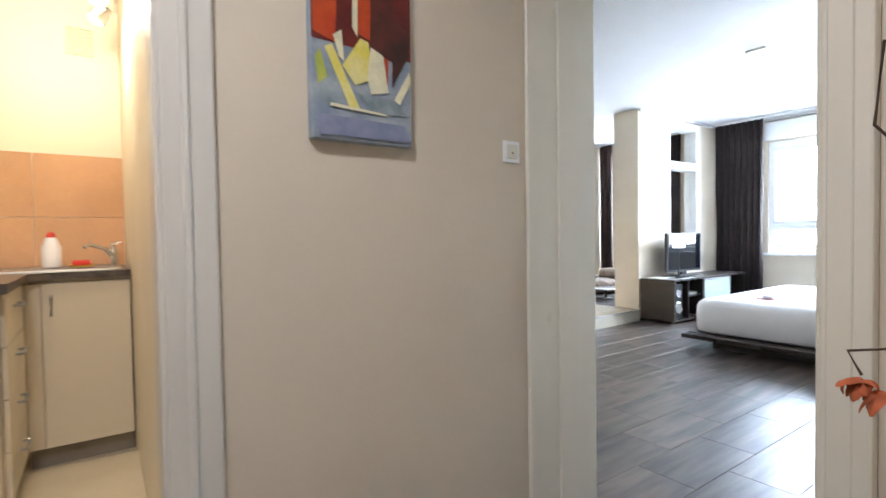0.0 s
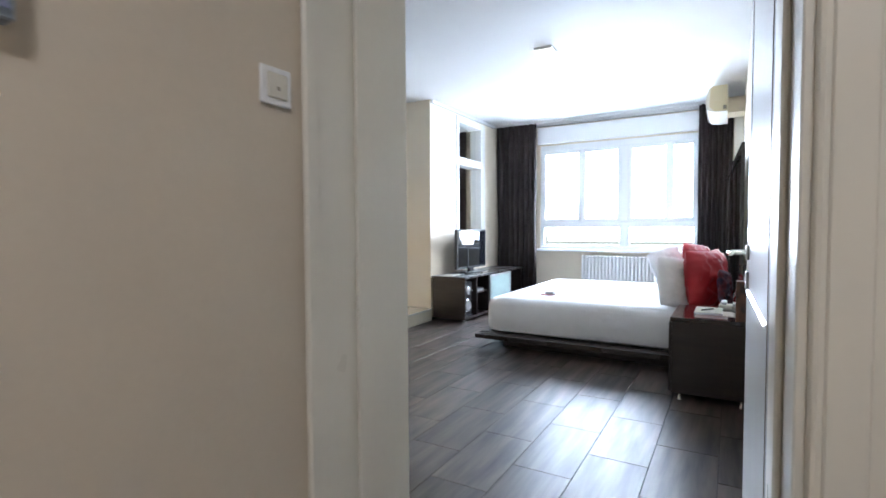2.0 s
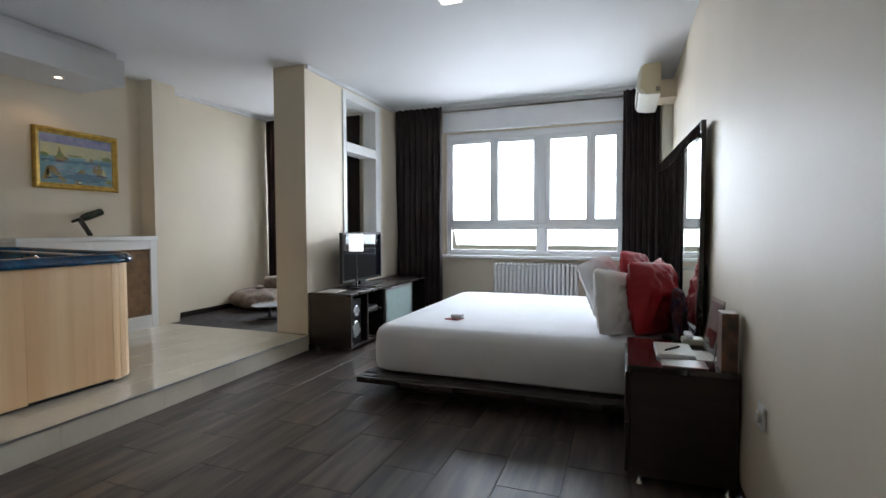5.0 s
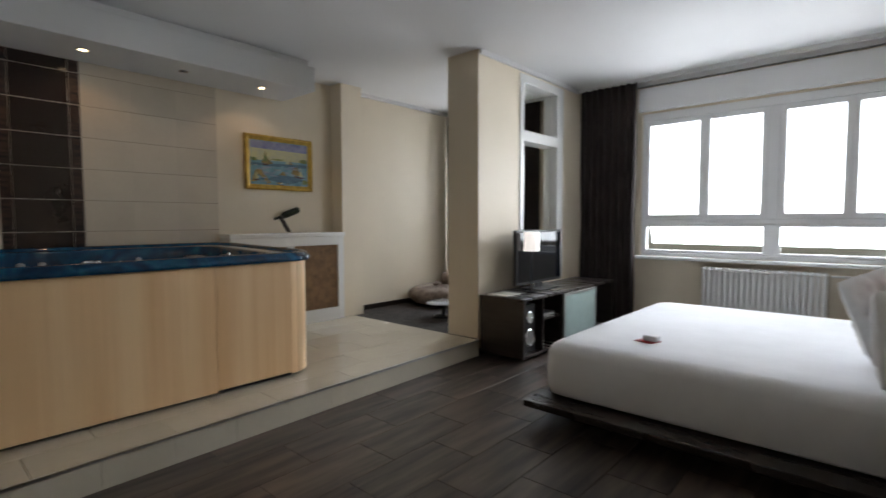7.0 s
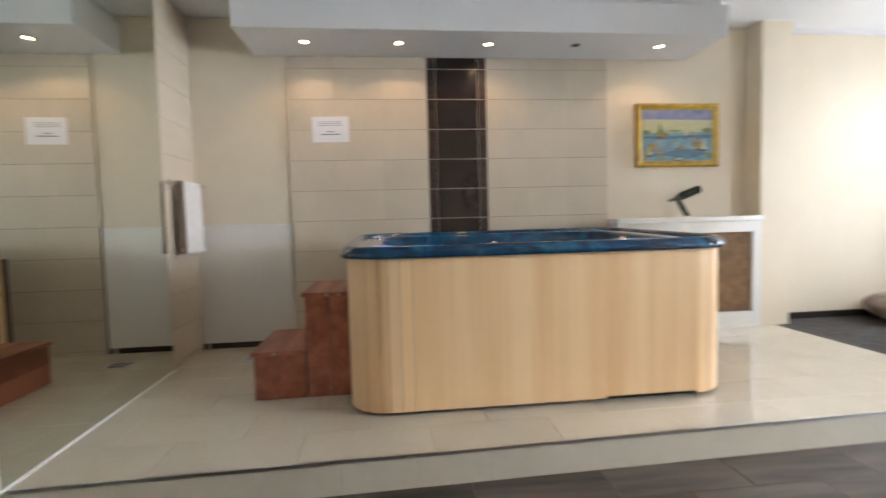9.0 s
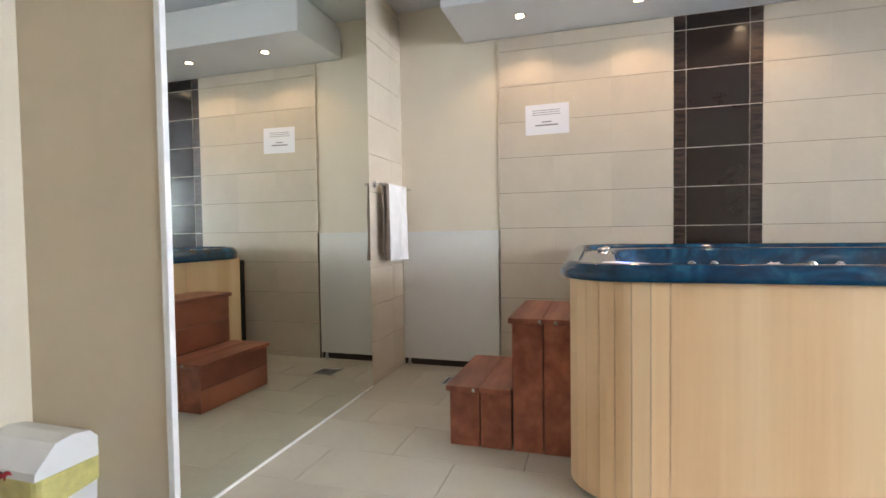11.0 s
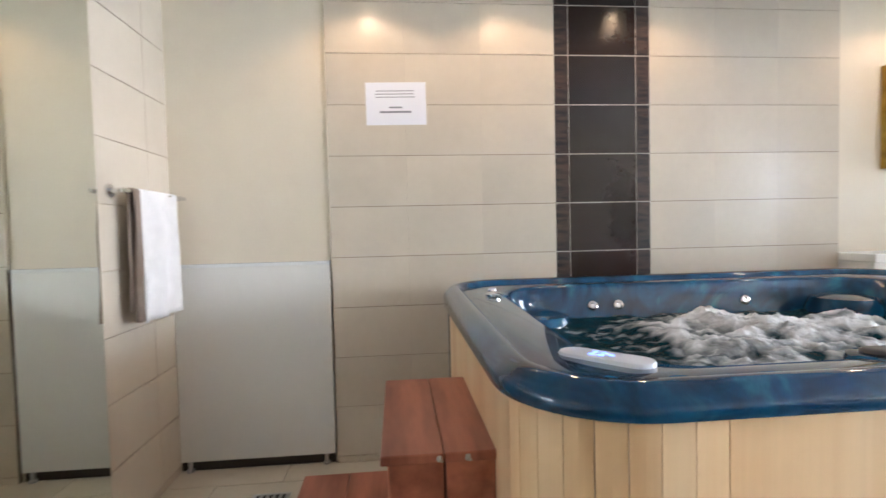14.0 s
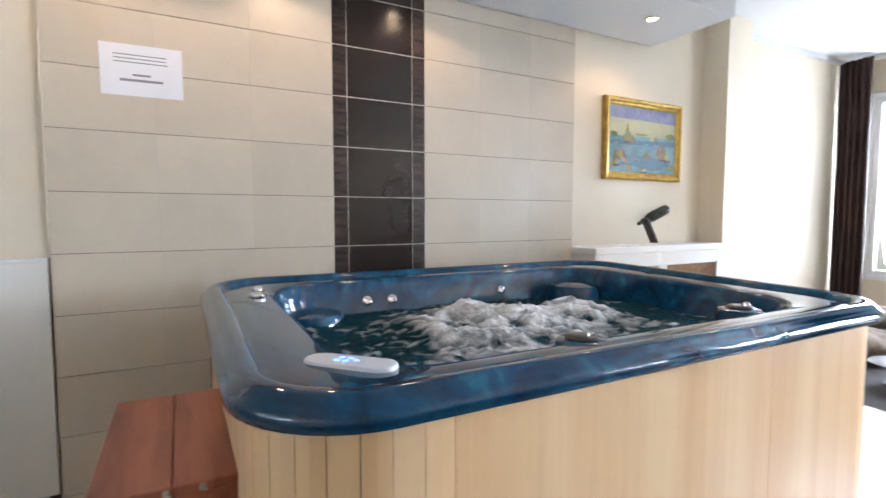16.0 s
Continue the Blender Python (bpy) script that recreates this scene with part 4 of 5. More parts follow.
art = thing("abstract_painting", (4.49, -2.15, 1.46), "unframed abstract canvas painted in red, yellow and blue", "painting")
part("canvas", box(4.481, 4.515, -2.335, -2.005, 1.465, 2.105, 0.003), PAINT["blue grey"], art)
am = Matrix.Translation((4.5155, -2.17, 1.785)) @ Matrix(((0, 0, 1, 0), (1, 0, 0, 0), (0, 1, 0, 0), (0, 0, 0, 1)))
Pn = PAINT
painted_canvas("art", art, am, 0.33, 0.64, [
    (Pn["dark red"], [(-.495, -.06), (.495, -.08), (.495, .495), (-.495, .495)]),
    (Pn["orange"], [(-.48, -.03), (-.28, -.06), (-.22, .495), (-.49, .495)]),
    (Pn["brown black"], [(.06, -.06), (.30, -.10), (.32, .495), (.10, .495)]),
    (Pn["orange"], [(-.06, .0), (.06, -.02), (.09, .495), (-.04, .495)]),
    (Pn["dark red"], [(.34, -.05), (.48, -.03), (.49, .495), (.36, .495)]),
    (Pn["brown black"], [(.28, -.22), (.46, -.06), (.48, .05), (.30, .12)]),
    (Pn["yellow"], [(-.22, -.16), (-.04, -.02), (.04, -.03), (.08, -.20), (-.10, -.24)]),
    (Pn["cream"], [(.02, -.20), (.06, -.05), (.19, -.08), (.24, -.25), (.06, -.27)]),
    (Pn["cream"], [(-.12, .02), (-.07, -.02), (-.05, .42), (-.10, .42)]),
    (Pn["orange"], [(.18, -.22), (.24, -.23), (.26, .05), (.19, .02)]),
    (Pn["slate"], [(-.46, -.32), (-.30, -.10), (-.20, -.24), (-.28, -.36)]),
    (Pn["green"], [(-.47, -.14), (-.42, -.10), (-.36, -.22), (-.44, -.26)]),
    (Pn["yellow"], [(-.38, -.09), (-.31, -.07), (-.05, -.35), (-.14, -.36)]),
    (Pn["cream"], [(-.30, -.03), (-.22, .0), (-.20, -.14), (-.25, -.12)]),
    (Pn["slate"], [(-.08, -.27), (.34, -.29), (.44, -.35), (.10, -.36)]),
    (Pn["cream"], [(.30, -.28), (.47, -.13), (.49, -.18), (.36, -.30)]),
    (Pn["cream"], [(-.34, -.335), (.20, -.355), (.22, -.365), (-.34, -.35)]),
    (Pn["lilac"], [(-.45, -.39), (.40, -.40), (.48, -.48), (-.45, -.48)]),
    (Pn["green"], [(-.06, -.40), (.12, -.41), (.13, -.435), (.0, -.425)]),
    (Pn["blue grey"], [(.28, -.42), (.48, -.34), (.49, -.46), (.30, -.48)])])

pic = thing("framed_painting", (0.02, 2.27, 1.59), "gilt framed oil painting of sailing boats on blue water", "painting")
bt = [(-0.045, 0.0), (-0.045, 0.02), (-0.03, 0.035), (-0.012, 0.028), (0.0, 0.014)]
y0, y1, z0, z1 = 1.866, 2.648, 1.594, 2.156
b = bmesh.new()
loops = []
for o, x in ((0.0, -0.028), (0.0, 0.004), (0.012, 0.014), (0.024, 0.011), (0.034, 0.000), (0.045, -0.004), (0.055, -0.012)):
    loops.append([(x, y0 + o, z0 + o), (x, y1 - o, z0 + o), (x, y1 - o, z1 - o), (x, y0 + o, z1 - o)])
loft(b, loops, True, False)
part("frame", b, M["gold"], pic, "ribbed gilt frame")
part("canvas", box(-0.022, -0.0125, y0 + 0.05, y1 - 0.05, z0 + 0.05, z1 - 0.05), PAINT["sea"], pic)
pm = Matrix.Translation((-0.0122, (y0 + y1) / 2, (z0 + z1) / 2)) @ Matrix(((0, 0, 1, 0), (1, 0, 0, 0), (0, 1, 0, 0), (0, 0, 0, 1)))
rg = random.Random(4)


def blob(cx, cy, rx, ry, n=9):
    return [(max(-.49, min(.49, cx + rx * (0.75 + 0.5 * rg.random()) * math.cos(6.283 * k / n))), max(-.49, min(.49, cy + ry * (0.75 + 0.5 * rg.random()) * math.sin(6.283 * k / n)))) for k in range(n)]


st = [(Pn["sky violet"], [(-.49, .30), (.49, .28), (.49, .49), (-.49, .49)]), (Pn["sky yellow"], [(-.49, .05), (.49, .07), (.49, .30), (-.49, .32)]),
      (Pn["leaf green"], blob(-.44, .07, .06, .04)), (Pn["leaf green"], blob(.42, .10, .08, .05)), (Pn["leaf green"], blob(-.05, .09, .10, .02)),
      (Pn["sea dark"], [(-.49, -.02), (.49, .02), (.49, -.06), (-.49, -.08)]), (Pn["sea dark"], blob(.1, -.36, .3, .10)),
      (Pn["ochre"], [(-.33, .0), (-.28, .10), (-.25, .28), (-.22, .12), (-.12, .0), (-.20, -.04)]), (Pn["leaf green"], [(-.30, .02), (-.25, .22), (-.20, .03)]),
      (Pn["blue grey"], [(.10, .0), (.13, .12), (.16, .20), (.18, .06), (.26, .0), (.16, -.03)]), (Pn["ochre"], [(.20, -.20), (.24, .0), (.30, .02), (.36, -.22), (.26, -.28)]),
      (Pn["ochre"], [(-.48, -.44), (-.42, -.18), (-.34, -.12), (-.28, -.24), (-.16, -.46), (-.22, -.48), (-.32, -.32), (-.38, -.26), (-.42, -.46)]),
      (Pn["ochre"], [(-.06, -.47), (-.04, -.28), (.06, -.16), (.10, -.26), (.16, -.47), (.10, -.47), (.05, -.32), (.0, -.47)]),
      (Pn["sea"], blob(-.1, -.1, .12, .03)), (Pn["blue grey"], blob(.35, -.30, .08, .03)), (Pn["blue grey"], blob(-.15, -.28, .05, .02)), (Pn["leaf green"], blob(.44, -.40, .05, .06))]
for k in range(34):
    u, v = rg.uniform(-.46, .46), rg.uniform(-.46, -.04)
    st.append((Pn[rg.choice(("blue grey", "sea dark", "sea", "lilac", "slate"))], blob(u, v, rg.uniform(.03, .09), rg.uniform(.008, .022))))
for u, v, h_ in ((-.26, .0, .20), (-.20, .0, .13), (.13, .0, .17), (.19, .0, .11), (.30, -.24, .30), (.37, -.26, .22), (.0, -.46, .22), (-.40, -.36, .20)):
    st.append((Pn[rg.choice(("ochre", "cream", "sky yellow"))], [(u - .035, v), (u, v + h_), (u + .012, v + h_ * .4), (u + .045, v), (u, v - .02)]))
    st.append((Pn["brown black"], [(u - .05, v - .03), (u + .06, v - .03), (u + .045, v - .055), (u - .035, v - .055)]))
painted_canvas("pic", pic, pm, (y1 - y0) - 0.11, (z1 - z0) - 0.11, st)

note = thing("notice", (0.004, -0.81, 1.83), "laminated white paper notice with unreadable grey lines of print", "notice")
part("sheet", box(0.0045, 0.0062, -0.953, -0.655, 1.838, 2.047), M["paper"], note)
for z, a, c, t_ in ((2.003, -0.905, -0.715, .004), (1.988, -0.905, -0.715, .004), (1.973, -0.905, -0.71, .004), (1.920, -0.84, -0.775, .008), (1.897, -0.885, -0.73, .010)):
    part("line", box(0.0062, 0.0068, a, c, z, z + t_), M["ink"], note)
note.rotation_euler = (radians(0.6), 0, 0)

sw = thing("light_switch", (4.485, -1.547, 1.495), "square white single rocker light switch on the hall wall", "light switch")
part("plate", box(4.481, 4.490, -1.588, -1.506, 1.454, 1.536, 0.004, 2), M["pvc"], sw)
part("rocker", box(4.490, 4.4945, -1.574, -1.520, 1.468, 1.522, 0.003), M["acw"], sw)
part("mark", box(4.4945, 4.4952, -1.550, -1.543, 1.485, 1.494), M["plinth"], sw)

so = thing("wall_socket", (5.49, 1.06, 0.5), "white round plastic power socket low on the wall", "socket")
part("plate", box(5.450, 5.4615, 1.02, 1.10, 0.46, 0.55, 0.004, 2), M["pvc"], so)
part("insert", cyl(bmesh.new(), (5.437, 1.06, 0.505), (5.451, 1.06, 0.505), 0.022), M["acw"], so)

# ---- ceiling lamp ----
cl = thing("ceiling_lamp", (3.84, 2.16, H - 0.06), "square opal glass ceiling lamp on a white base", "ceiling lamp")
part("base", box(3.755, 3.925, 2.075, 2.245, H - 0.025, H - 0.0005, 0.003), M["white"], cl)
part("shade", box(3.765, 3.915, 2.085, 2.235, H - 0.075, H - 0.026, 0.015, 3), M["cold"], cl)

# ---- recessed spots ----
for y, on in SPOTS:
    s_ = thing("recessed_spotlight", (0.345, y, 2.52), "round chrome recessed spotlight, lit, in the soffit" if on else "round chrome recessed spotlight, unlit, in the soffit", "spotlight", "spotlights in the soffit")
    part("ring", lathe(bmesh.new(), [(0.030, 2.5195), (0.040, 2.5195), (0.042, 2.516), (0.038, 2.512), (0.031, 2.513), (0.030, 2.5195)], (0.345, y, 0.015), 24), M["chrome"], s_, "", True)
    part("bulb", lathe(bmesh.new(), [(0.001, 2.5185), (0.026, 2.5185), (0.024, 2.5165), (0.001, 2.5155)], (0.345, y, 0.015), 20), M["bulb"] if on else M["bulboff"], s_)

# ---- towel rail ----
tr = thing("towel_rail", (0.2, -1.92, 1.49), "chrome towel rail on round wall mounts", "towel rail")
b = bmesh.new()
cyl(b, (-0.01, -1.837, 1.49), (0.53, -1.837, 1.49), 0.009, n=12)
part("bar", b, M["chrome"], tr, "", True)
for x in (0.02, 0.50):
    part("mount", cyl(bmesh.new(), (x, -1.903, 1.49), (x, -1.893, 1.49), 0.026, n=20), M["chrome"], tr, "", True)
    part("stem", cyl(bmesh.new(), (x, -1.894, 1.49), (x, -1.837, 1.49), 0.011, n=12), M["chrome"], tr, "", True)


def towel(name, x0, x1, front, back, m, label, seed, bar=(-1.837, 1.49), r=0.014):
    bm = bmesh.new()
    prof = []
    nz = 22
    for k in range(nz + 1):
        prof.append((bar[0] + r, bar[1] - front * (1 - k / nz)))
    for k in range(1, 6):
        a = math.pi * k / 6
        prof.append((bar[0] + r * math.cos(a), bar[1] + r * math.sin(a)))
    for k in range(nz + 1):
        prof.append((bar[0] - r, bar[1] - back * k / nz))
    nx = 20
    rows = []
    for y, z in prof:
        row = []
        for i in range(nx + 1):
            u = i / nx
            d = max(0, bar[1] - z)
            w = 0.020 * d * math.sin(u * 13 + seed) + 0.010 * noise.noise(Vector((u * 3, z * 4, seed)))
            row.append(bm.verts.new((x0 + (x1 - x0) * u + 0.012 * d * math.sin(z * 6 + seed), y + (w if y > bar[0] else -abs(w) * 0.3), z)))
        rows.append(row)
    for a, c in zip(rows, rows[1:]):
        for i in range(nx):
            bm.faces.new((a[i], a[i + 1], c[i + 1], c[i]))
    ob = obj(name, bm, m, True)
    md = ob.modifiers.new("pile", "SOLIDIFY")
    md.thickness, md.offset = 0.007, 1
    return tagged(ob, label, "towel", "towels on the rail")


towel("towel", 0.10, 0.43, 0.52, 0.48, M["towel"], "white terry towel hanging over the chrome rail", 1.0)
towel("towel", 0.437, 0.475, 0.51, 0.47, M["towelb"], "taupe folded towel hanging over the chrome rail", 2.3)

# ---- panel beside the tub ----
wp = thing("low_cabinet", (-0.02, -1.55, P), "low off-white laminate panel on small round feet", "cabinet")
part("front", box(-0.028, -0.002, -1.901, -1.155, P + 0.05, 1.155, 0.002), M["laminate"], wp)
part("top_edge", box(-0.030, 0.000, -1.903, -1.153, 1.1555, 1.172, 0.002), M["white"], wp)
for y in (-1.86, -1.20):
    part("foot", lathe(bmesh.new(), [(0.018, P), (0.018, P + 0.01), (0.011, P + 0.015), (0.011, P + 0.05)], (-0.008, y, 0), 16), M["steel"], wp, "steel foot", True)

dr = thing("floor_drain", (0.33, -1.32, P), "square steel floor drain grate in the platform tiles", "floor drain")
part("frame", box(0.255, 0.422, -1.487, -1.32, P - 0.001, P + 0.0025, 0.001), M["steel"], dr)
for i in range(5):
    part("bar", box(0.275, 0.402, -1.466 + i * 0.028, -1.454 + i * 0.028, P + 0.0025, P + 0.0045), M["blackp"], dr)

# ---- radiator cover with shelf ----
rc = thing("radiator_cover", (0.1, 2.2, P), "white painted radiator cover with rattan panels and a shelf top", "radiator cover")
b = bmesh.new()
for q in ((1.60, 1.68, P, 1.095), (2.845, 2.925, P, 1.095), (1.68, 2.845, P, 0.29), (1.68, 2.845, 1.0, 1.095), (2.21, 2.29, 0.29, 1.0)):
    bx(b, 0.165, 0.19, q[0], q[1], q[2], q[3], 0.002)
bx(b, -0.028, 0.165, 1.60, 1.62, P, 1.095)
part("frame", b, M["white"], rc)
part("top", box(-0.029, 0.215, 1.585, 2.928, 1.0955, 1.14, 0.004), M["white"], rc, "white shelf top")
for q in ((1.68, 2.21), (2.29, 2.845)):
    pn = part("rattan_panel", box(0.166, 0.174, q[0] + 0.002, q[1] - 0.002, 0.292, 0.998), M["rattan"], rc, "woven rattan panel")
    b = bmesh.new()
    k = -0.7
    while k < q[1] - q[0]:
        a0, a1 = max(0, k), min(q[1] - q[0] - 0.02, k + 0.70)
        if a1 - a0 > 0.05:
            tube(b, [(0.177, q[0] + 0.01 + a0, 0.295 + (a0 - k)), (0.177, q[0] + 0.01 + a1, 0.295 + (a1 - k))], 0.004, 4)
        k += 0.035
    o = part("weave", b, M["rattan"], pn)
    o["kind"] = "stuff"

bs = thing("bottle_holder", (0.07, 2.3, 1.14), "dark wooden balancing wine bottle holder with a tilted bottle", "bottle holder")
b = bmesh.new()
bx(b, -0.03, 0.03, -0.011, 0.011, 0.0, 0.20, 0.004)
part("stand", b, M["darkwood"], bs)
st_ = bs.children[0]
st_.matrix_parent_inverse = Matrix.Identity(4)
st_.matrix_basis = pose(0, 0, 0.012, 32)
b = lathe(bmesh.new(), [(0.001, 0.30), (0.034, 0.30), (0.038, 0.29), (0.038, 0.13), (0.030, 0.10), (0.015, 0.075), (0.013, 0.0), (0.001, 0.0)], n=24, m=Matrix.Translation((0.07, 2.13, 1.285)) @ pose(0, 0, 0, -70))
part("bottle", b, M["bottle"], bs, "dark green wine bottle", True)
b = lathe(bmesh.new(), [(0.0385, 0.19), (0.0405, 0.192), (0.0405, 0.286), (0.0385, 0.288)], n=24, m=Matrix.Translation((0.07, 2.13, 1.285)) @ pose(0, 0, 0, -70))
part("label", b, mat("cream bottle label", (0.66, 0.60, 0.42), 0.6, var=0.05), bs.children[1], "cream paper bottle label", True)

# ---- radiator under the window ----
ra = thing("radiator", (3.95, 5.14, 0.12), "white cast iron column radiator under the window", "radiator")
for i in range(21):
    x = 3.44 + i * 0.05
    b = bmesh.new()
    for y in (5.08, 5.125, 5.17):
        bx(b, x - 0.018, x + 0.018, y - 0.016, y + 0.016, 0.17, 0.74, 0.009, 1)
    bx(b, x - 0.023, x + 0.023, 5.068, 5.182, 0.735, 0.775, 0.015, 1)
    bx(b, x - 0.023, x + 0.023, 5.068, 5.182, 0.13, 0.17, 0.012, 1)
    part("section", b, M["white"], ra)
part("pipe", tube(bmesh.new(), [(4.48, 5.125, 0.745), (4.90, 5.125, 0.745), (4.93, 5.20, 0.745), (4.93, 5.24, 0.745)], 0.011, 8), M["white"], ra, "white heating pipe", True)
for x in (3.46, 4.42):
    part("foot", box(x - 0.015, x + 0.015, 5.08, 5.17, 0.0, 0.13, 0.004), M["white"], ra)

# ---- air conditioner ----
ac = thing("air_conditioner", (5.4, 4.6, 2.5), "aged cream wall air conditioner above the curtain", "air conditioner")
prof = [(5.285, 2.48), (5.285, 2.765), (5.135, 2.765), (5.118, 2.74), (5.108, 2.62), (5.105, 2.54), (5.16, 2.48)]
part("body", loft(bmesh.new(), [[(x, y, z) for x, z in prof] for y in (4.06, 4.84)]), M["acp"], ac)
prof2 = [(5.18, 2.47), (5.28, 2.47), (5.28, 2.4792), (5.159, 2.4792), (5.104, 2.54), (5.107, 2.62), (5.117, 2.742), (5.107, 2.745), (5.080, 2.66), (5.070, 2.58), (5.076, 2.52), (5.105, 2.485)]
part("front_panel", loft(bmesh.new(), [[(x, y, z) for x, z in prof2] for y in (4.05, 4.85)]), M["acw"], ac, "off-white curved front panel")
part("louvre", box(5.073, 5.090, 4.10, 4.80, 2.500, 2.515, 0.002), M["plinth"], ac)
part("end_badge", box(5.24, 5.275, 4.054, 4.06, 2.50, 2.54), M["plinth"], ac)
part("bracket", box(5.286, 5.461, 4.50, 4.84, 2.54, 2.72, 0.003), M["wall"], ac, "cream wall bracket")
part("pipe_cover", box(5.36, 5.461, 4.86, 4.93, 0.1, 2.60, 0.006), M["acw"], ac)

# ---- pillows ----
cushion("pillow", (4.94, 2.52, 0.695), (0.44, 0.46, 0.20), (76, 9, 52), M["pillow"], "white crumpled cotton pillow leaning on the red pillows", seed=1.1, group="white pillows", crumple=0.04)
cushion("pillow", (4.83, 3.04, 0.735), (0.46, 0.50, 0.16), (72, -10, 60), M["pillow"], "white crumpled cotton pillow leaning further along the bed", seed=2.7, group="white pillows", crumple=0.07)
cushion("pillow", (5.165, 2.56, 0.735), (0.46, 0.50, 0.26), (80, 4, 52), M["red"], "plump red satin pillow standing before the headboard mirror", seed=4.2, group="red pillows", crumple=0.07)
cushion("pillow", (5.09, 3.10, 0.765), (0.48, 0.54, 0.20), (76, 6, 66), M["red"], "red satin pillow leaning further along the headboard", seed=5.9, group="red pillows", crumple=0.08)
cushion("pillow", (5.23, 2.86, 0.73), (0.44, 0.50, 0.16), (80, -5, 76), M["red"], "red satin pillow squeezed between two others", seed=8.4, group="red pillows", crumple=0.08)
cushion("cushion", (5.31, 2.40, 0.66), (0.36, 0.34, 0.10), (84, 8, 78), M["navy"], "small dark blue patterned cushion behind the red pillows", "cushion", seed=7.3)

# ---- on the bed ----
cu = thing("folded_card", (3.72, 2.62, 0.497), "small folded white paper card on a red napkin", "card")
b = bmesh.new()
vs = [b.verts.new(p) for p in ((3.655, 2.565, 0.4985), (3.765, 2.545, 0.4985), (3.795, 2.63, 0.4985), (3.70, 2.665, 0.4985))]
top = [b.verts.new(Vector(v.co) + Vector((0, 0, 0.006))) for v in vs]
b.faces.new(vs[::-1])
b.faces.new(top)
for i in range(4):
    b.faces.new((vs[i], vs[(i + 1) % 4], top[(i + 1) % 4], top[i]))
part("napkin", b, M["red"], cu, "folded red paper napkin")
b = bmesh.new()
bx(b, 3.70, 3.79, 2.58, 2.64, 0.505, 0.540, 0.006)
part("card", b, M["paper"], cu)

# ---- on the nightstand ----
tc_ = thing("notepad", (5.22, 1.66, 0.576), "white notepad with a pen on the nightstand", "notepad")
part("cover", box(5.125, 5.30, 1.56, 1.84, 0.5755, 0.590, 0.002), M["paper"], tc_)
part("pages", box(5.13, 5.296, 1.565, 1.835, 0.5902, 0.594, 0.001), M["acw"], tc_)
part("pen", cyl(bmesh.new(), (5.17, 1.63, 0.599), (5.24, 1.73, 0.599), 0.005, n=8), M["blackp"], tc_)
tray = thing("tray", (5.26, 1.46, 0.576), "dark printed cardboard sleeve beside the notepad", "sleeve")
part("sleeve", box(5.14, 5.33, 1.39, 1.53, 0.5755, 0.583, 0.001), mat("dark printed sleeve", (0.06, 0.04, 0.035), 0.3, var=0.3, scale=18, tint2=(0.25, 0.12, 0.09)), tray)
pf = thing("picture_stand", (5.40, 1.66, 0.576), "clear acrylic leaflet stand with a printed card", "leaflet stand")
lean = pose(5.36, 1.66, 0.58, 0, 9, 6)


def leaning(name, bm, m, parent, label=""):
    bm.transform(lean)
    return part(name, bm, m, parent, label)


leaning("card", box(0.006, 0.009, -0.10, 0.10, 0.02, 0.265), mat("printed leaflet", (0.62, 0.60, 0.60), 0.25, var=0.2, scale=9, tint2=(0.40, 0.38, 0.40)), pf)
leaning("picture", box(0.0045, 0.0058, -0.07, 0.07, 0.05, 0.13), mat("dark leaflet picture", (0.16, 0.06, 0.05), 0.25, var=0.4, scale=25, tint2=(0.04, 0.05, 0.10)), pf)
leaning("holder", box(0.0, 0.0035, -0.105, 0.105, 0.0, 0.285), M["glass"], pf)
part("base", box(5.30, 5.40, 1.56, 1.76, 0.5755, 0.579), M["acw"], pf)
bk = thing("leaflet_box", (5.43, 1.45, 0.576), "dark printed box standing at the wall", "box")
part("body", box(5.375, 5.44, 1.385, 1.49, 0.5755, 0.835, 0.002), mat("dark printed card", (0.05, 0.035, 0.03), 0.35, var=0.3, scale=14, tint2=(0.22, 0.10, 0.06)), bk)
ph = thing("telephone", (5.33, 1.90, 0.576), "small white telephone on the nightstand", "telephone")
part("body", box(5.27, 5.38, 1.87, 1.97, 0.5755, 0.612, 0.012, 2), M["acw"], ph)
part("receiver", box(5.285, 5.325, 1.86, 1.98, 0.613, 0.638, 0.010, 2), M["paper"], ph)

# ---- television, lamp, speaker, player ----
te = thing("television", (2.2, 3.85, 0.576), "black flat screen television on a foot", "television")
part("case", box(2.185, 2.225, 3.40, 4.28, 0.635, 1.17, 0.008, 2), M["blackp"], te)
part("screen", box(2.225, 2.228, 3.425, 4.255, 0.665, 1.145), M["screen"], te)
part("stand", box(2.19, 2.22, 3.78, 3.90, 0.585, 0.66), M["blackp"], te)
part("foot", box(2.12, 2.34, 3.64, 4.04, 0.5755, 0.59, 0.006), M["blackp"], te)
tl = thing("table_lamp", (2.33, 3.55, 0.576), "small table lamp with a white drum shade and black foot", "table lamp")
part("shade", lathe(bmesh.new(), [(0.072, 0.975), (0.074, 0.975), (0.070, 1.155), (0.068, 1.155), (0.072, 0.975)], (2.33, 3.50, 0), 28), M["shade"], tl, "white drum shade", True)
part("foot", lathe(bmesh.new(), [(0.001, 0.5755), (0.05, 0.5755), (0.05, 0.59), (0.010, 0.60), (0.008, 0.98), (0.001, 0.98)], (2.33, 3.50, 0), 20), M["blackp"], tl, "black foot", True)
sp = thing("loudspeaker", (2.4, 3.28, 0.06), "black loudspeaker with silver cones inside the stand", "loudspeaker")
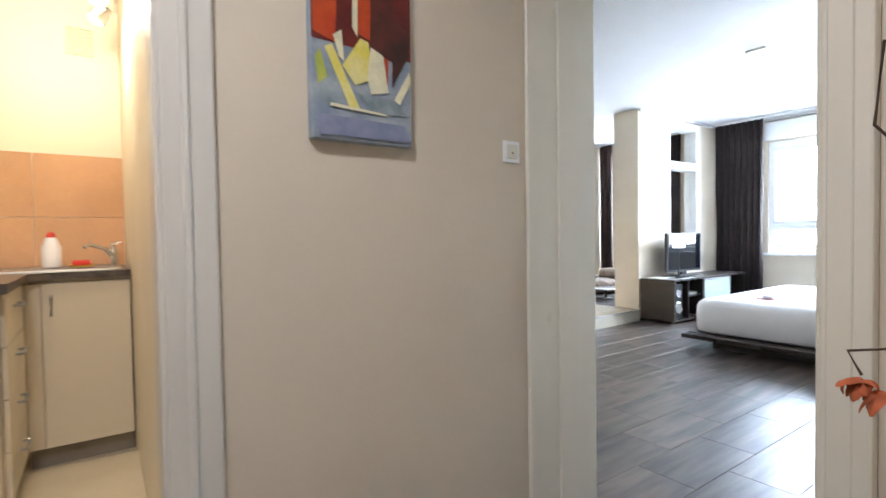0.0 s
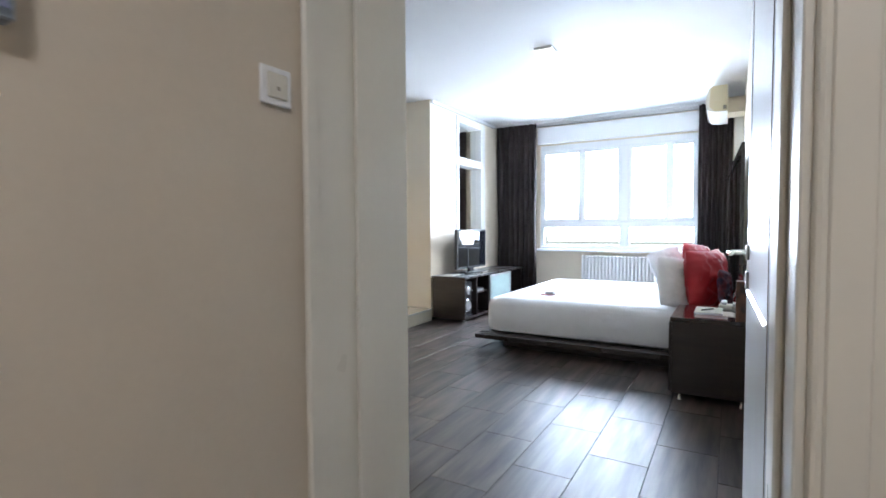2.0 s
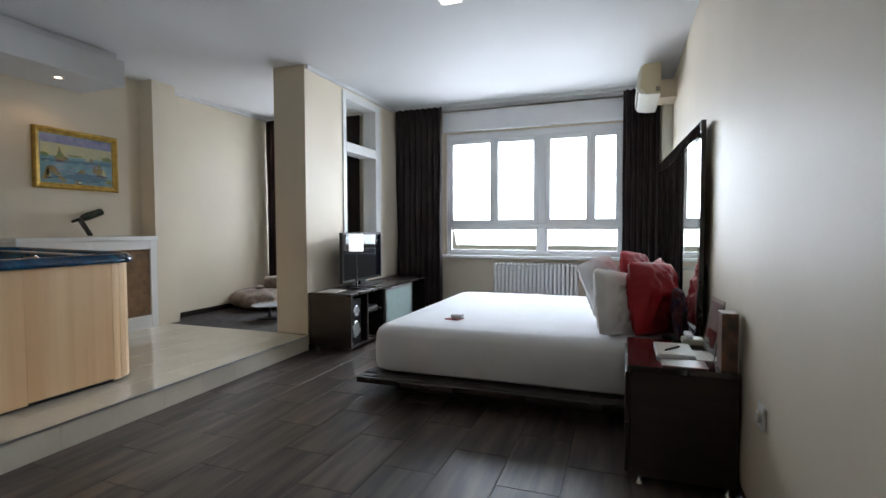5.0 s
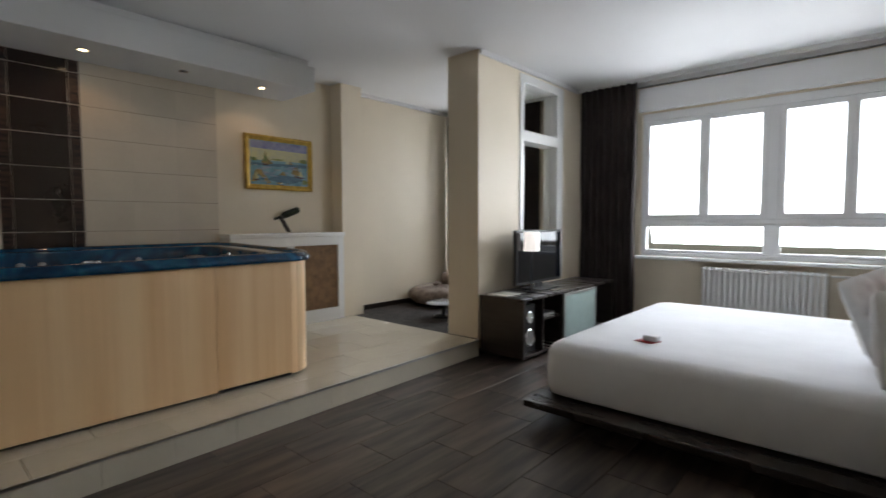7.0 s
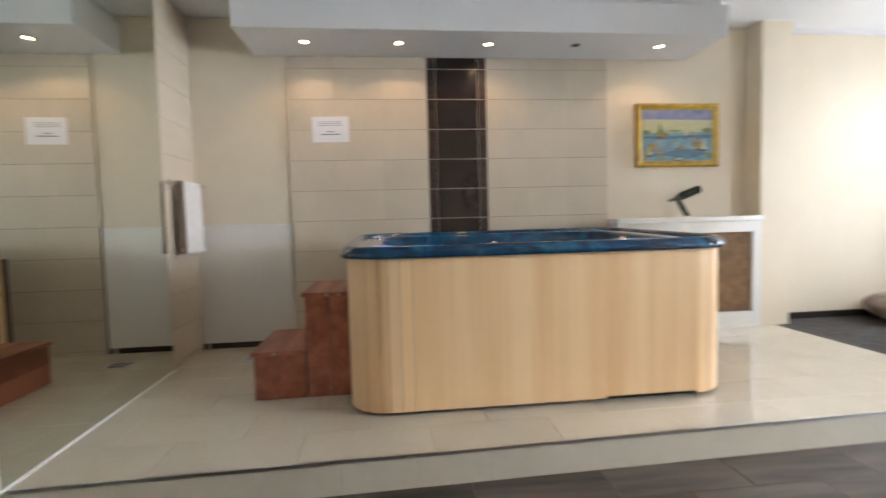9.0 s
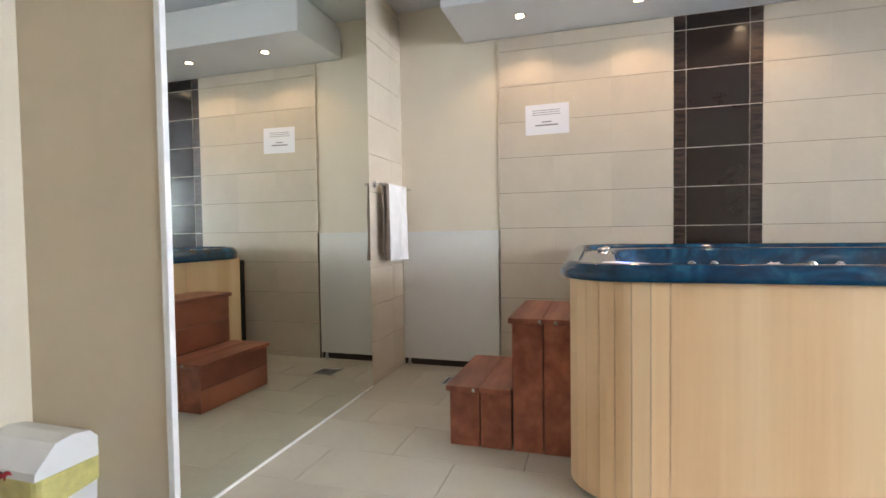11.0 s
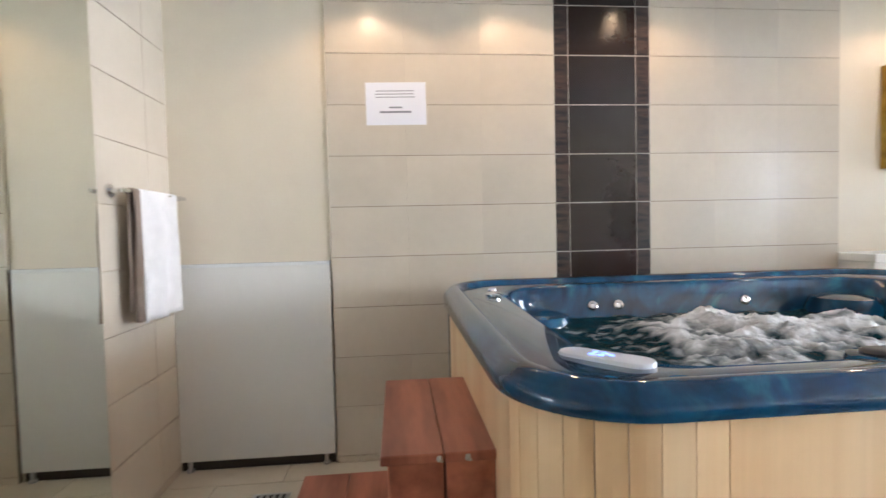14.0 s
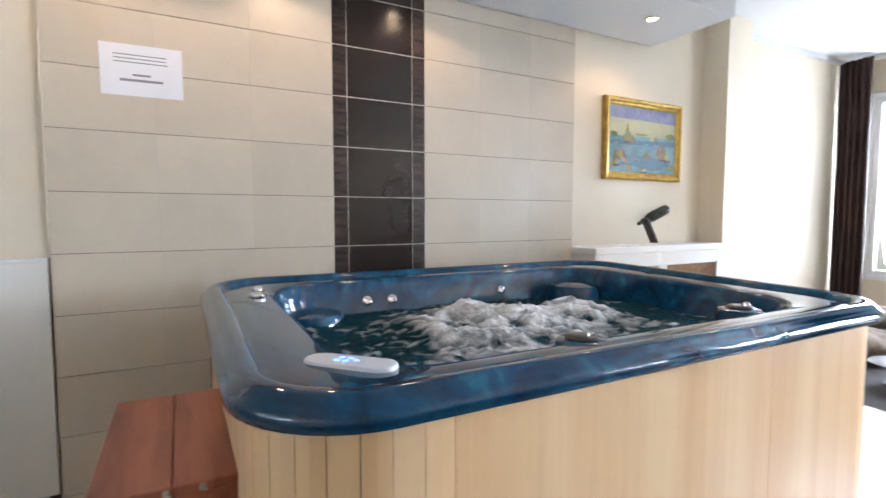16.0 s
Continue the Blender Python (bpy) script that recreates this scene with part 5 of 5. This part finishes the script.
part("case", box(2.14, 2.44, 3.16, 3.40, 0.061, 0.50, 0.006), M["blackp"], sp)
for z, r in ((0.20, 0.085), (0.385, 0.058), (0.345, 0.0)):
    if r:
        part("ring", lathe(bmesh.new(), [(r * 0.80, 0.0), (r, 0.0), (r, 0.012), (r * 0.88, 0.018), (r * 0.80, 0.0)], n=28, m=Matrix.Translation((2.441, 3.28, z)) @ pose(0, 0, 0, 0, 90)), M["chrome"], sp, "silver ring", True)
        part("cone", lathe(bmesh.new(), [(r * 0.79, 0.010), (r * 0.35, -0.0), (r * 0.22, 0.006), (0.001, 0.010)], n=24, m=Matrix.Translation((2.441, 3.28, z)) @ pose(0, 0, 0, 0, 90)), M["steel"], sp, "silver cone", True)
pl = thing("media_player", (2.35, 3.62, 0.35), "slim black media player on the shelf", "media player")
part("case", box(2.20, 2.44, 3.50, 3.76, 0.3505, 0.385, 0.003), M["blackp"], pl)
part("front", box(2.44, 2.443, 3.51, 3.75, 0.356, 0.378), M["steel"], pl)
ma = thing("magazine", (2.25, 3.2, 0.576), "white magazine on top of the television stand", "magazine")
part("cover", box(2.10, 2.30, 3.12, 3.36, 0.5755, 0.583, 0.001), M["acw"], ma)
rm = thing("remote_control", (2.42, 3.8, 0.576), "grey remote control on the television stand", "remote control")
part("body", box(2.40, 2.445, 3.72, 3.88, 0.5755, 0.59, 0.004), M["plinth"], rm)

# ---- alcove: pouf and low table ----
def pouf(c, r, h):
    bm = bmesh.new()
    loops = []
    n = 72
    for k in range(15):
        a = math.pi * k / 14
        rr = r * (0.06 + 0.94 * math.sin(a) ** 0.65)
        z = c[2] + h / 2 - h / 2 * math.cos(a)
        lp = []
        for i in range(n):
            t = i * 2 * math.pi / n
            q = 1 + 0.06 * abs(math.sin(t * 9)) * math.sin(a) + 0.03 * noise.noise(Vector((math.cos(t) * 2, math.sin(t) * 2, z * 5)))
            lp.append((c[0] + rr * q * math.cos(t), c[1] + rr * q * math.sin(t) * 0.86, z + 0.02 * noise.noise(Vector((math.cos(t) * 2, math.sin(t) * 2, 9)))))
        loops.append(lp)
    return loft(bm, loops)


po = thing("floor_pouf", (0.38, 4.35, P), "large brown and grey plush pouf on the alcove floor", "pouf")
part("body", pouf((0.36, 4.33, P), 0.40, 0.26), M["fabric"], po, "", True)
part("button", lathe(bmesh.new(), [(0.05, P + 0.24), (0.06, P + 0.28), (0.03, P + 0.30), (0.001, P + 0.30)], (0.36, 4.33, 0), 16), M["fabric"], po, "", True)
po2 = thing("cushion_roll", (0.60, 4.62, P), "brown plush cushion lying on the pouf", "cushion")
part("body", lathe(bmesh.new(), [(0.02, -0.24), (0.08, -0.22), (0.10, 0), (0.08, 0.22), (0.02, 0.24)], n=20, m=Matrix.Translation((0.55, 4.55, P + 0.33)) @ pose(0, 0, 0, 0, 90, 20)), M["fabric"], po2, "", True)
tb = thing("low_table", (1.02, 3.72, P), "small round low table with a pale grey top", "table")
part("top", lathe(bmesh.new(), [(0.001, 0.305), (0.20, 0.305), (0.21, 0.312), (0.20, 0.320), (0.001, 0.320)], (1.02, 3.72, 0), 40), M["tabletop"], tb, "pale grey round top", True)
part("leg", lathe(bmesh.new(), [(0.12, P), (0.12, P + 0.012), (0.02, P + 0.02), (0.02, 0.305)], (1.02, 3.72, 0), 20), M["blackp"], tb, "dark foot", True)

# ---- bin and dried plants ----
bi = thing("waste_bin", (2.28, -2.33, 0), "white plastic swing-lid bin with a yellow liner", "bin")
lo, hi = rrect(-0.105, 0.105, -0.14, 0.14, 0.03, 4), rrect(-0.125, 0.125, -0.16, 0.16, 0.035, 4)
cx, cy = 2.278, -2.41
part("body", loft(bmesh.new(), [[(cx + x, cy + y, 0.0) for x, y in lo], [(cx + x, cy + y, 0.36) for x, y in hi]]), M["bin"], bi, "", True)
part("liner", loft(bmesh.new(), [[(cx + x * 1.02, cy + y * 1.02, 0.27 + 0.02 * math.sin(i * 1.7)) for i, (x, y) in enumerate(hi)], [(cx + x * 1.045, cy + y * 1.04, 0.362) for x, y in hi]]), M["liner"], bi, "pale yellow plastic liner")
b = bmesh.new()
prof = [(-0.13, 0.363), (0.13, 0.363), (0.128, 0.39), (0.06, 0.465), (0.0, 0.475), (-0.06, 0.465), (-0.128, 0.39)]
loft(b, [[(cx + x, cy + s2, z) for x, z in prof] for s2 in (-0.165, 0.165)])
part("lid", b, M["bin"], bi, "white sloped lid")
part("flap", box(cx + 0.05, cx + 0.054, cy - 0.10, cy + 0.10, 0.40, 0.455), M["paper"], bi)


def dried(name, at, h, stems, seed, label, flower, fm):
    r = random.Random(seed)
    v = thing(name, at, label, "dried flowers")
    part("vase", lathe(bmesh.new(), [(0.001, 0), (0.07, 0), (0.085, 0.1 * h), (0.10, 0.45 * h), (0.06, 0.85 * h), (0.07, h), (0.055, h), (0.045, 0.85 * h), (0.001, 0.7 * h)], at, 24), M["clay"], v, "brown glazed vase", True)
    for pts in stems:
        part("stem", tube(bmesh.new(), pts, 0.0028, 5), M["twig"], v)
    for (x, y, z), s in flower:
        bm = bmesh.new()
        for k in range(12):
            a, droop = r.uniform(0, 6.283), r.uniform(1.2, 3.2)
            w0, ln, el = s * r.uniform(0.16, 0.30), s * r.uniform(0.7, 1.15), r.uniform(-0.5, 0.6)
            p, prev = Vector((x, y, z)), None
            side = Vector((-math.sin(a), math.cos(a), r.uniform(-0.4, 0.4))).normalized()
            for q in range(7):
                u = q / 6
                d = Vector((math.cos(a) * math.cos(el), math.sin(a) * math.cos(el), math.sin(el)))
                up = side.cross(d)
                w = w0 * math.sin(0.35 + 2.6 * u)
                row = [bm.verts.new(p - side * w + up * w * 0.5), bm.verts.new(p), bm.verts.new(p + side * w + up * w * 0.5)]
                if prev:
                    bm.faces.new((prev[0], prev[1], row[1], row[0]))
                    bm.faces.new((prev[1], prev[2], row[2], row[1]))
                prev = row
                p = p + d * ln / 6
                el -= droop / 6
        part("flower", bm, fm, v, "", True)
    return v


dried("dried_flower_vase", (5.86, -1.66, 0), 0.62, [
    [(5.86, -1.66, 0.55), (5.80, -1.70, 1.10), (5.66, -1.74, 1.28), (5.60, -1.75, 1.36), (5.612, -1.75, 1.50)],
    [(5.86, -1.66, 0.55), (5.78, -1.70, 1.02), (5.64, -1.75, 1.06), (5.63, -1.75, 0.98), (5.565, -1.75, 0.965), (5.585, -1.75, 0.925)],
    [(5.86, -1.66, 0.55), (5.90, -1.70, 1.2), (5.86, -1.72, 1.6)]], 3, "brown floor vase with dried rust-coloured flowers on bent twigs",
    [((5.585, -1.75, 0.915), 0.050), ((5.615, -1.745, 0.900), 0.054), ((5.86, -1.72, 1.6), 0.05)], M["rust"])
b = bmesh.new()
for (x, y, z), r_ in (((5.636, -1.75, 1.04), 0.014),):
    lathe(b, [(0.001, -r_), (r_ * .8, -r_ * .6), (r_, 0), (r_ * .8, r_ * .6), (0.001, r_)], (x, y, z), 10)
o = bpy.data.objects["dried_flower_vase"]
part("seed_pod", b, M["twig"], o, "", True)
dried("dried_flower_vase", (2.62, -2.40, 0), 0.36, [
    [(2.62, -2.40, 0.3), (2.56, -2.44, 0.8), (2.48, -2.5, 1.35)],
    [(2.62, -2.40, 0.3), (2.70, -2.42, 0.8), (2.74, -2.46, 1.2)],
    [(2.62, -2.40, 0.3), (2.66, -2.38, 0.55), (2.60, -2.36, 0.62)],
    [(2.62, -2.40, 0.3), (2.52, -2.36, 0.46), (2.44, -2.34, 0.40)]], 8, "brown vase with dried dark red flowers in the corner",
    [((2.60, -2.38, 0.50), 0.06), ((2.56, -2.36, 0.42), 0.06), ((2.66, -2.40, 0.47), 0.06), ((2.44, -2.34, 0.40), 0.03)], M["twigred"])

# ---- kitchen ----
KF = 0.10
wallbox("floor_kitchen", 2.2, 4.40, -4.6, -2.66, 0.0, KF, M["kfloor"], "cream tiled kitchen floor")
wallbox("wall_kitchen", 2.18, 2.30, -4.6, -2.66, 0, H, M["kwall"], "warm cream kitchen wall behind the sink")
wallbox("wall_kitchen_side", 2.30, 4.36, -2.695, -2.66, 0, H, M["kwall"], "warm cream kitchen side wall")
for i in range(4):
    for j, (z0, z1) in enumerate(((1.035, 1.318), (1.322, 1.68))):
        o = tagged(obj("backsplash_tile", box(2.30, 2.306, -4.42 + i * 0.435, -4.42 + i * 0.435 + 0.432, z0, z1, 0.001), M["splash"]), "", "", "", "structure")
kc = thing("kitchen_unit", (2.6, -2.9, KF), "cream fronted sink unit with a grey plinth", "kitchen cabinet")
part("body", box(2.31, 2.88, -3.12, -2.70, 0.20, 1.0), M["kcab"], kc)
part("door", box(2.882, 2.900, -3.055, -2.705, 0.205, 0.985, 0.002), M["kcab"], kc)
part("filler", box(2.882, 2.896, -3.12, -3.06, 0.205, 0.985, 0.002), M["kcab"], kc)
part("handle", tube(bmesh.new(), [(2.90, -3.02, 0.925), (2.925, -3.02, 0.92), (2.925, -3.02, 0.84), (2.90, -3.02, 0.835)], 0.006, 8), M["steel"], kc, "bow handle", True)
part("plinth", box(2.70, 2.84, -3.12, -2.70, KF, 0.198), M["plinth"], kc)
kd = thing("drawer_unit", (3.2, -3.4, KF), "cream fronted kitchen drawer unit with bow handles", "kitchen cabinet")
part("body", box(2.90, 3.55, -3.72, -3.14, 0.20, 1.0), M["kcab"], kd)
part("plinth", box(2.90, 3.55, -3.70, -3.19, KF, 0.198), M["plinth"], kd)
for i in range(4):
    z = 0.205 + i * 0.197
    d = part("drawer", box(2.93, 3.45, -3.138, -3.12, z, z + 0.193, 0.002), M["kcab"], kd)
    part("handle", tube(bmesh.new(), [(3.12, -3.12, z + 0.13), (3.12, -3.095, z + 0.13), (3.24, -3.095, z + 0.13), (3.24, -3.12, z + 0.13)], 0.006, 8), M["steel"], d, "bow handle", True)
wt = thing("worktop", (2.6, -3.0, 1.0), "grey-brown L-shaped kitchen worktop", "worktop")
b = bmesh.new()
o_ = [(2.305, -2.70), (2.915, -2.70), (2.915, -3.02), (2.96, -3.10), (3.56, -3.10), (3.56, -3.72), (2.305, -3.72)]
loft(b, [[(x, y, 1.002) for x, y in o_], [(x, y, 1.036) for x, y in o_]])
part("top", b, M["ktop"], wt)
sk = thing("sink", (2.6, -2.9, 1.036), "steel inset sink with a raised rim", "sink")
b = bmesh.new()
loops = [[(x, y, z) for x, y in rrect(2.36 + o, 2.86 - o, -3.40 + o, -2.73 - o, 0.04, 4)] for o, z in ((0, 1.037), (0.004, 1.046), (0.03, 1.046), (0.05, 1.040))]
part("rim", loft(b, loops), M["steel"], sk, "", True)
tp = thing("tap", (2.44, -2.72, 1.046), "chrome single lever kitchen tap", "tap")
part("body", cyl(bmesh.new(), (2.45, -2.76, 1.046), (2.45, -2.76, 1.14), 0.022, 0.020, 20), M["chrome"], tp, "", True)
part("spout", tube(bmesh.new(), [(2.45, -2.76, 1.09), (2.52, -2.80, 1.14), (2.60, -2.87, 1.165), (2.62, -2.89, 1.15)], [0.013, 0.012, 0.011, 0.011], 10), M["chrome"], tp, "", True)
part("lever", tube(bmesh.new(), [(2.45, -2.76, 1.14), (2.45, -2.76, 1.165), (2.47, -2.72, 1.175)], [0.018, 0.015, 0.007], 10), M["chrome"], tp, "", True)
bo = thing("detergent_bottle", (2.5, -3.02, 1.046), "white detergent bottle with a red cap", "bottle")
part("body", lathe(bmesh.new(), [(0.001, 1.046), (0.040, 1.046), (0.044, 1.06), (0.044, 1.15), (0.030, 1.19), (0.024, 1.205), (0.001, 1.205)], (2.5, -3.035, 0), 24), M["paper"], bo, "", True)
part("cap", lathe(bmesh.new(), [(0.020, 1.205), (0.020, 1.220), (0.008, 1.235), (0.001, 1.235)], (2.5, -3.035, 0), 16), M["redp"], bo, "red cap", True)
sg = thing("sponge_dish", (2.62, -2.90, 1.046), "yellow dish with a red sponge by the tap", "sponge dish")
part("dish", lathe(bmesh.new(), [(0.001, 1.047), (0.05, 1.047), (0.06, 1.058), (0.055, 1.056), (0.001, 1.052)], (2.60, -2.905, 0), 24), M["sponge"], sg, "", True)
part("sponge", box(2.575, 2.625, -2.945, -2.865, 1.054, 1.082, 0.008, 2), M["redp"], sg)
vg = thing("vent_grille", (2.3, -2.88, 2.34), "white slatted wall vent grille", "vent")
b = bmesh.new()
for q in ((-2.955, -2.945, 2.26, 2.42), (-2.825, -2.815, 2.26, 2.42), (-2.945, -2.825, 2.26, 2.27), (-2.945, -2.825, 2.41, 2.42)):
    bx(b, 2.30, 2.312, q[0], q[1], q[2], q[3])
part("frame", b, M["kcab"], vg)
for i in range(9):
    part("slat", box(2.302, 2.310, -2.945, -2.825, 2.274 + i * 0.0152, 2.281 + i * 0.0152), M["kcab"], vg)
ks = thing("spot_bar", (2.95, -2.72, 2.35), "chrome spotlight bar with lit bulbs on the kitchen wall", "spotlight")
part("bar", cyl(bmesh.new(), (2.7, -2.72, 2.40), (3.3, -2.72, 2.40), 0.012, n=12), M["chrome"], ks, "", True)
for x in (2.78, 3.02):
    part("head", lathe(bmesh.new(), [(0.03, 0.0), (0.042, -0.05), (0.046, -0.09), (0.042, -0.09), (0.001, -0.04)], n=20, m=Matrix.Translation((x, -2.76, 2.38)) @ pose(0, 0, 0, -35)), M["chrome"], ks, "", True)
    part("bulb", lathe(bmesh.new(), [(0.001, -0.10), (0.030, -0.095), (0.036, -0.07), (0.03, -0.045), (0.001, -0.045)], n=16, m=Matrix.Translation((x, -2.76, 2.38)) @ pose(0, 0, 0, -35)), M["bulb"], ks, "lit bulb", True)

# ---- tiles, last ----
tw = tagged(new("wall_tiles"), "", "", "", "structure")
for _a, _b, _m in ((-1.144, -0.001, "groutd"), (-0.001, 0.511, "groutl"), (0.511, 1.585, "groutd")):
    struct("wall_tile_bed", box(-0.029, 0.0030 if _m == "groutl" else -0.0015, _a, _b, P, 2.535), M[_m], "grout behind the wall tiles")


def shared(name, parent, mesh, loc):
    o = new(name, mesh)
    o.parent = parent
    o.location = loc
    return o


def tile_mesh(nm, sx, sy, sz, m, bev=0.0012):
    bm = box(-sx / 2, sx / 2, -sy / 2, sy / 2, -sz / 2, sz / 2, bev)
    me = bpy.data.meshes.new(nm)
    bm.normal_update()
    bm.to_mesh(me)
    bm.free()
    me.materials.append(m)
    return me


ZP, Z0 = 0.2505, 1.938
zs = [P]
k = 0
z = Z0
while z - ZP > P + 0.02:
    z -= ZP
rows = [(P, z)]
while z < 2.534:
    rows.append((z, min(z + ZP, 2.534)))
    z += ZP
cols = [(-1.142, -0.7613, "tile"), (-0.7613, -0.3806, "tile"), (-0.3806, 0.0, "tile"), (0.0, 0.075, "strip"), (0.075, 0.435, "darktile"), (0.435, 0.51, "strip"),
        (0.51, 0.868, "tile"), (0.868, 1.226, "tile"), (1.226, 1.584, "tile")]
cache = {}
for z0, z1 in rows:
    for y0, y1, kd_ in cols:
        key = (round(z1 - z0, 3), round(y1 - y0, 3), kd_)
        if key not in cache:
            cache[key] = tile_mesh("tile", 0.008, y1 - y0 - (0.0003 if kd_ == "tile" else 0.003), z1 - z0 - (0.003 if kd_ == "tile" else 0.004), M[kd_], 0.0003)
        shared("tile", tw, cache[key], (0.0, (y0 + y1) / 2, (z0 + z1) / 2))
struct("trim_tiles", box(-0.029, 0.0045, -1.1505, -1.1435, 1.173, 2.534), M["wall"], "cream plastic trim at the end of the wall tiles")
# strip of tiles beside the mirror
ts = tagged(new("side_tiles"), "", "", "", "structure")
for z0, z1 in rows + [(2.534, 2.77)]:
    for x0, x1 in ((-0.028, 0.19), (0.19, 0.588)):
        key = (round(z1 - z0, 3), round(x1 - x0, 3), "s")
        if key not in cache:
            cache[key] = tile_mesh("tile", x1 - x0 - 0.0025, 0.008, z1 - z0 - 0.003, M["tile"])
        shared("tile", ts, cache[key], ((x0 + x1) / 2, -1.907, (z0 + z1) / 2))

# platform floor tiles
pt = tagged(new("platform_tiles"), "", "", "", "structure")
tiles = {}
x = 2.135
i = 0
while x > -0.02:
    xa = max(x - 0.33, -0.025)
    y = -1.983 - (0.3 if i % 2 else 0)
    while y < 3.10:
        ya, yb = max(y, PY0 + 0.001), min(y + 0.60, PY1 - 0.002)
        if yb - ya > 0.02:
            if i == 0:
                tl = obj("tile", slant(xa + 0.0015, -0.0135, ya, yb - 0.003, P - 0.012, P), M["floortile"])
                tl.parent = pt
            else:
                key = (round(x - xa, 3), round(yb - ya, 3))
                if key not in tiles:
                    tiles[key] = tile_mesh("tile", x - xa - 0.003, yb - ya - 0.003, 0.012, M["floortile"], 0.001)
                shared("tile", pt, tiles[key], ((x + xa) / 2, (ya + yb) / 2, P - 0.006))
        y += 0.60
    x -= 0.33
    i += 1

# wood-look floor tiles
ft = tagged(new("floor_tiles"), "", "", "", "structure")
TWD, TLN = 0.2985, 0.60
wood_me = tile_mesh("plank", TWD - 0.003, TLN - 0.003, 0.012, M["wood"], 0.001)
part_me = {}
n0 = int((2.0 - 4.41) / TWD) - 1
for i in range(n0, 8):
    xa, xb = 4.41 + i * TWD, 4.41 + (i + 1) * TWD
    if xb < 2.02 or xa > 6.5:
        continue
    off = {0: 0.60, 1: 0.56}.get(i % 2, 0)
    off = 0.575 + (0.30 if i % 2 else 0.0)
    j = -10
    while True:
        ya, yb = off + j * TLN, off + (j + 1) * TLN
        j += 1
        if ya > 5.24:
            break
        if yb < -4.5:
            continue
        a, c = max(xa, 2.001), min(xb, 6.49)
        p_, q_ = max(ya, -4.59), min(yb, 5.249)
        if a < 4.48 and p_ < -2.57:
            if c <= 4.48 and q_ < -2.57:
                continue
            if c <= 4.48:
                p_ = -2.575
        if q_ - p_ < 0.02 or c - a < 0.02:
            continue
        key = (round(c - a, 3), round(q_ - p_, 3))
        if key not in part_me:
            part_me[key] = tile_mesh("plank", c - a - 0.003, q_ - p_ - 0.003, 0.012, M["wood"], 0.001)
        shared("plank", ft, part_me[key], ((a + c) / 2, (p_ + q_) / 2, -0.006))
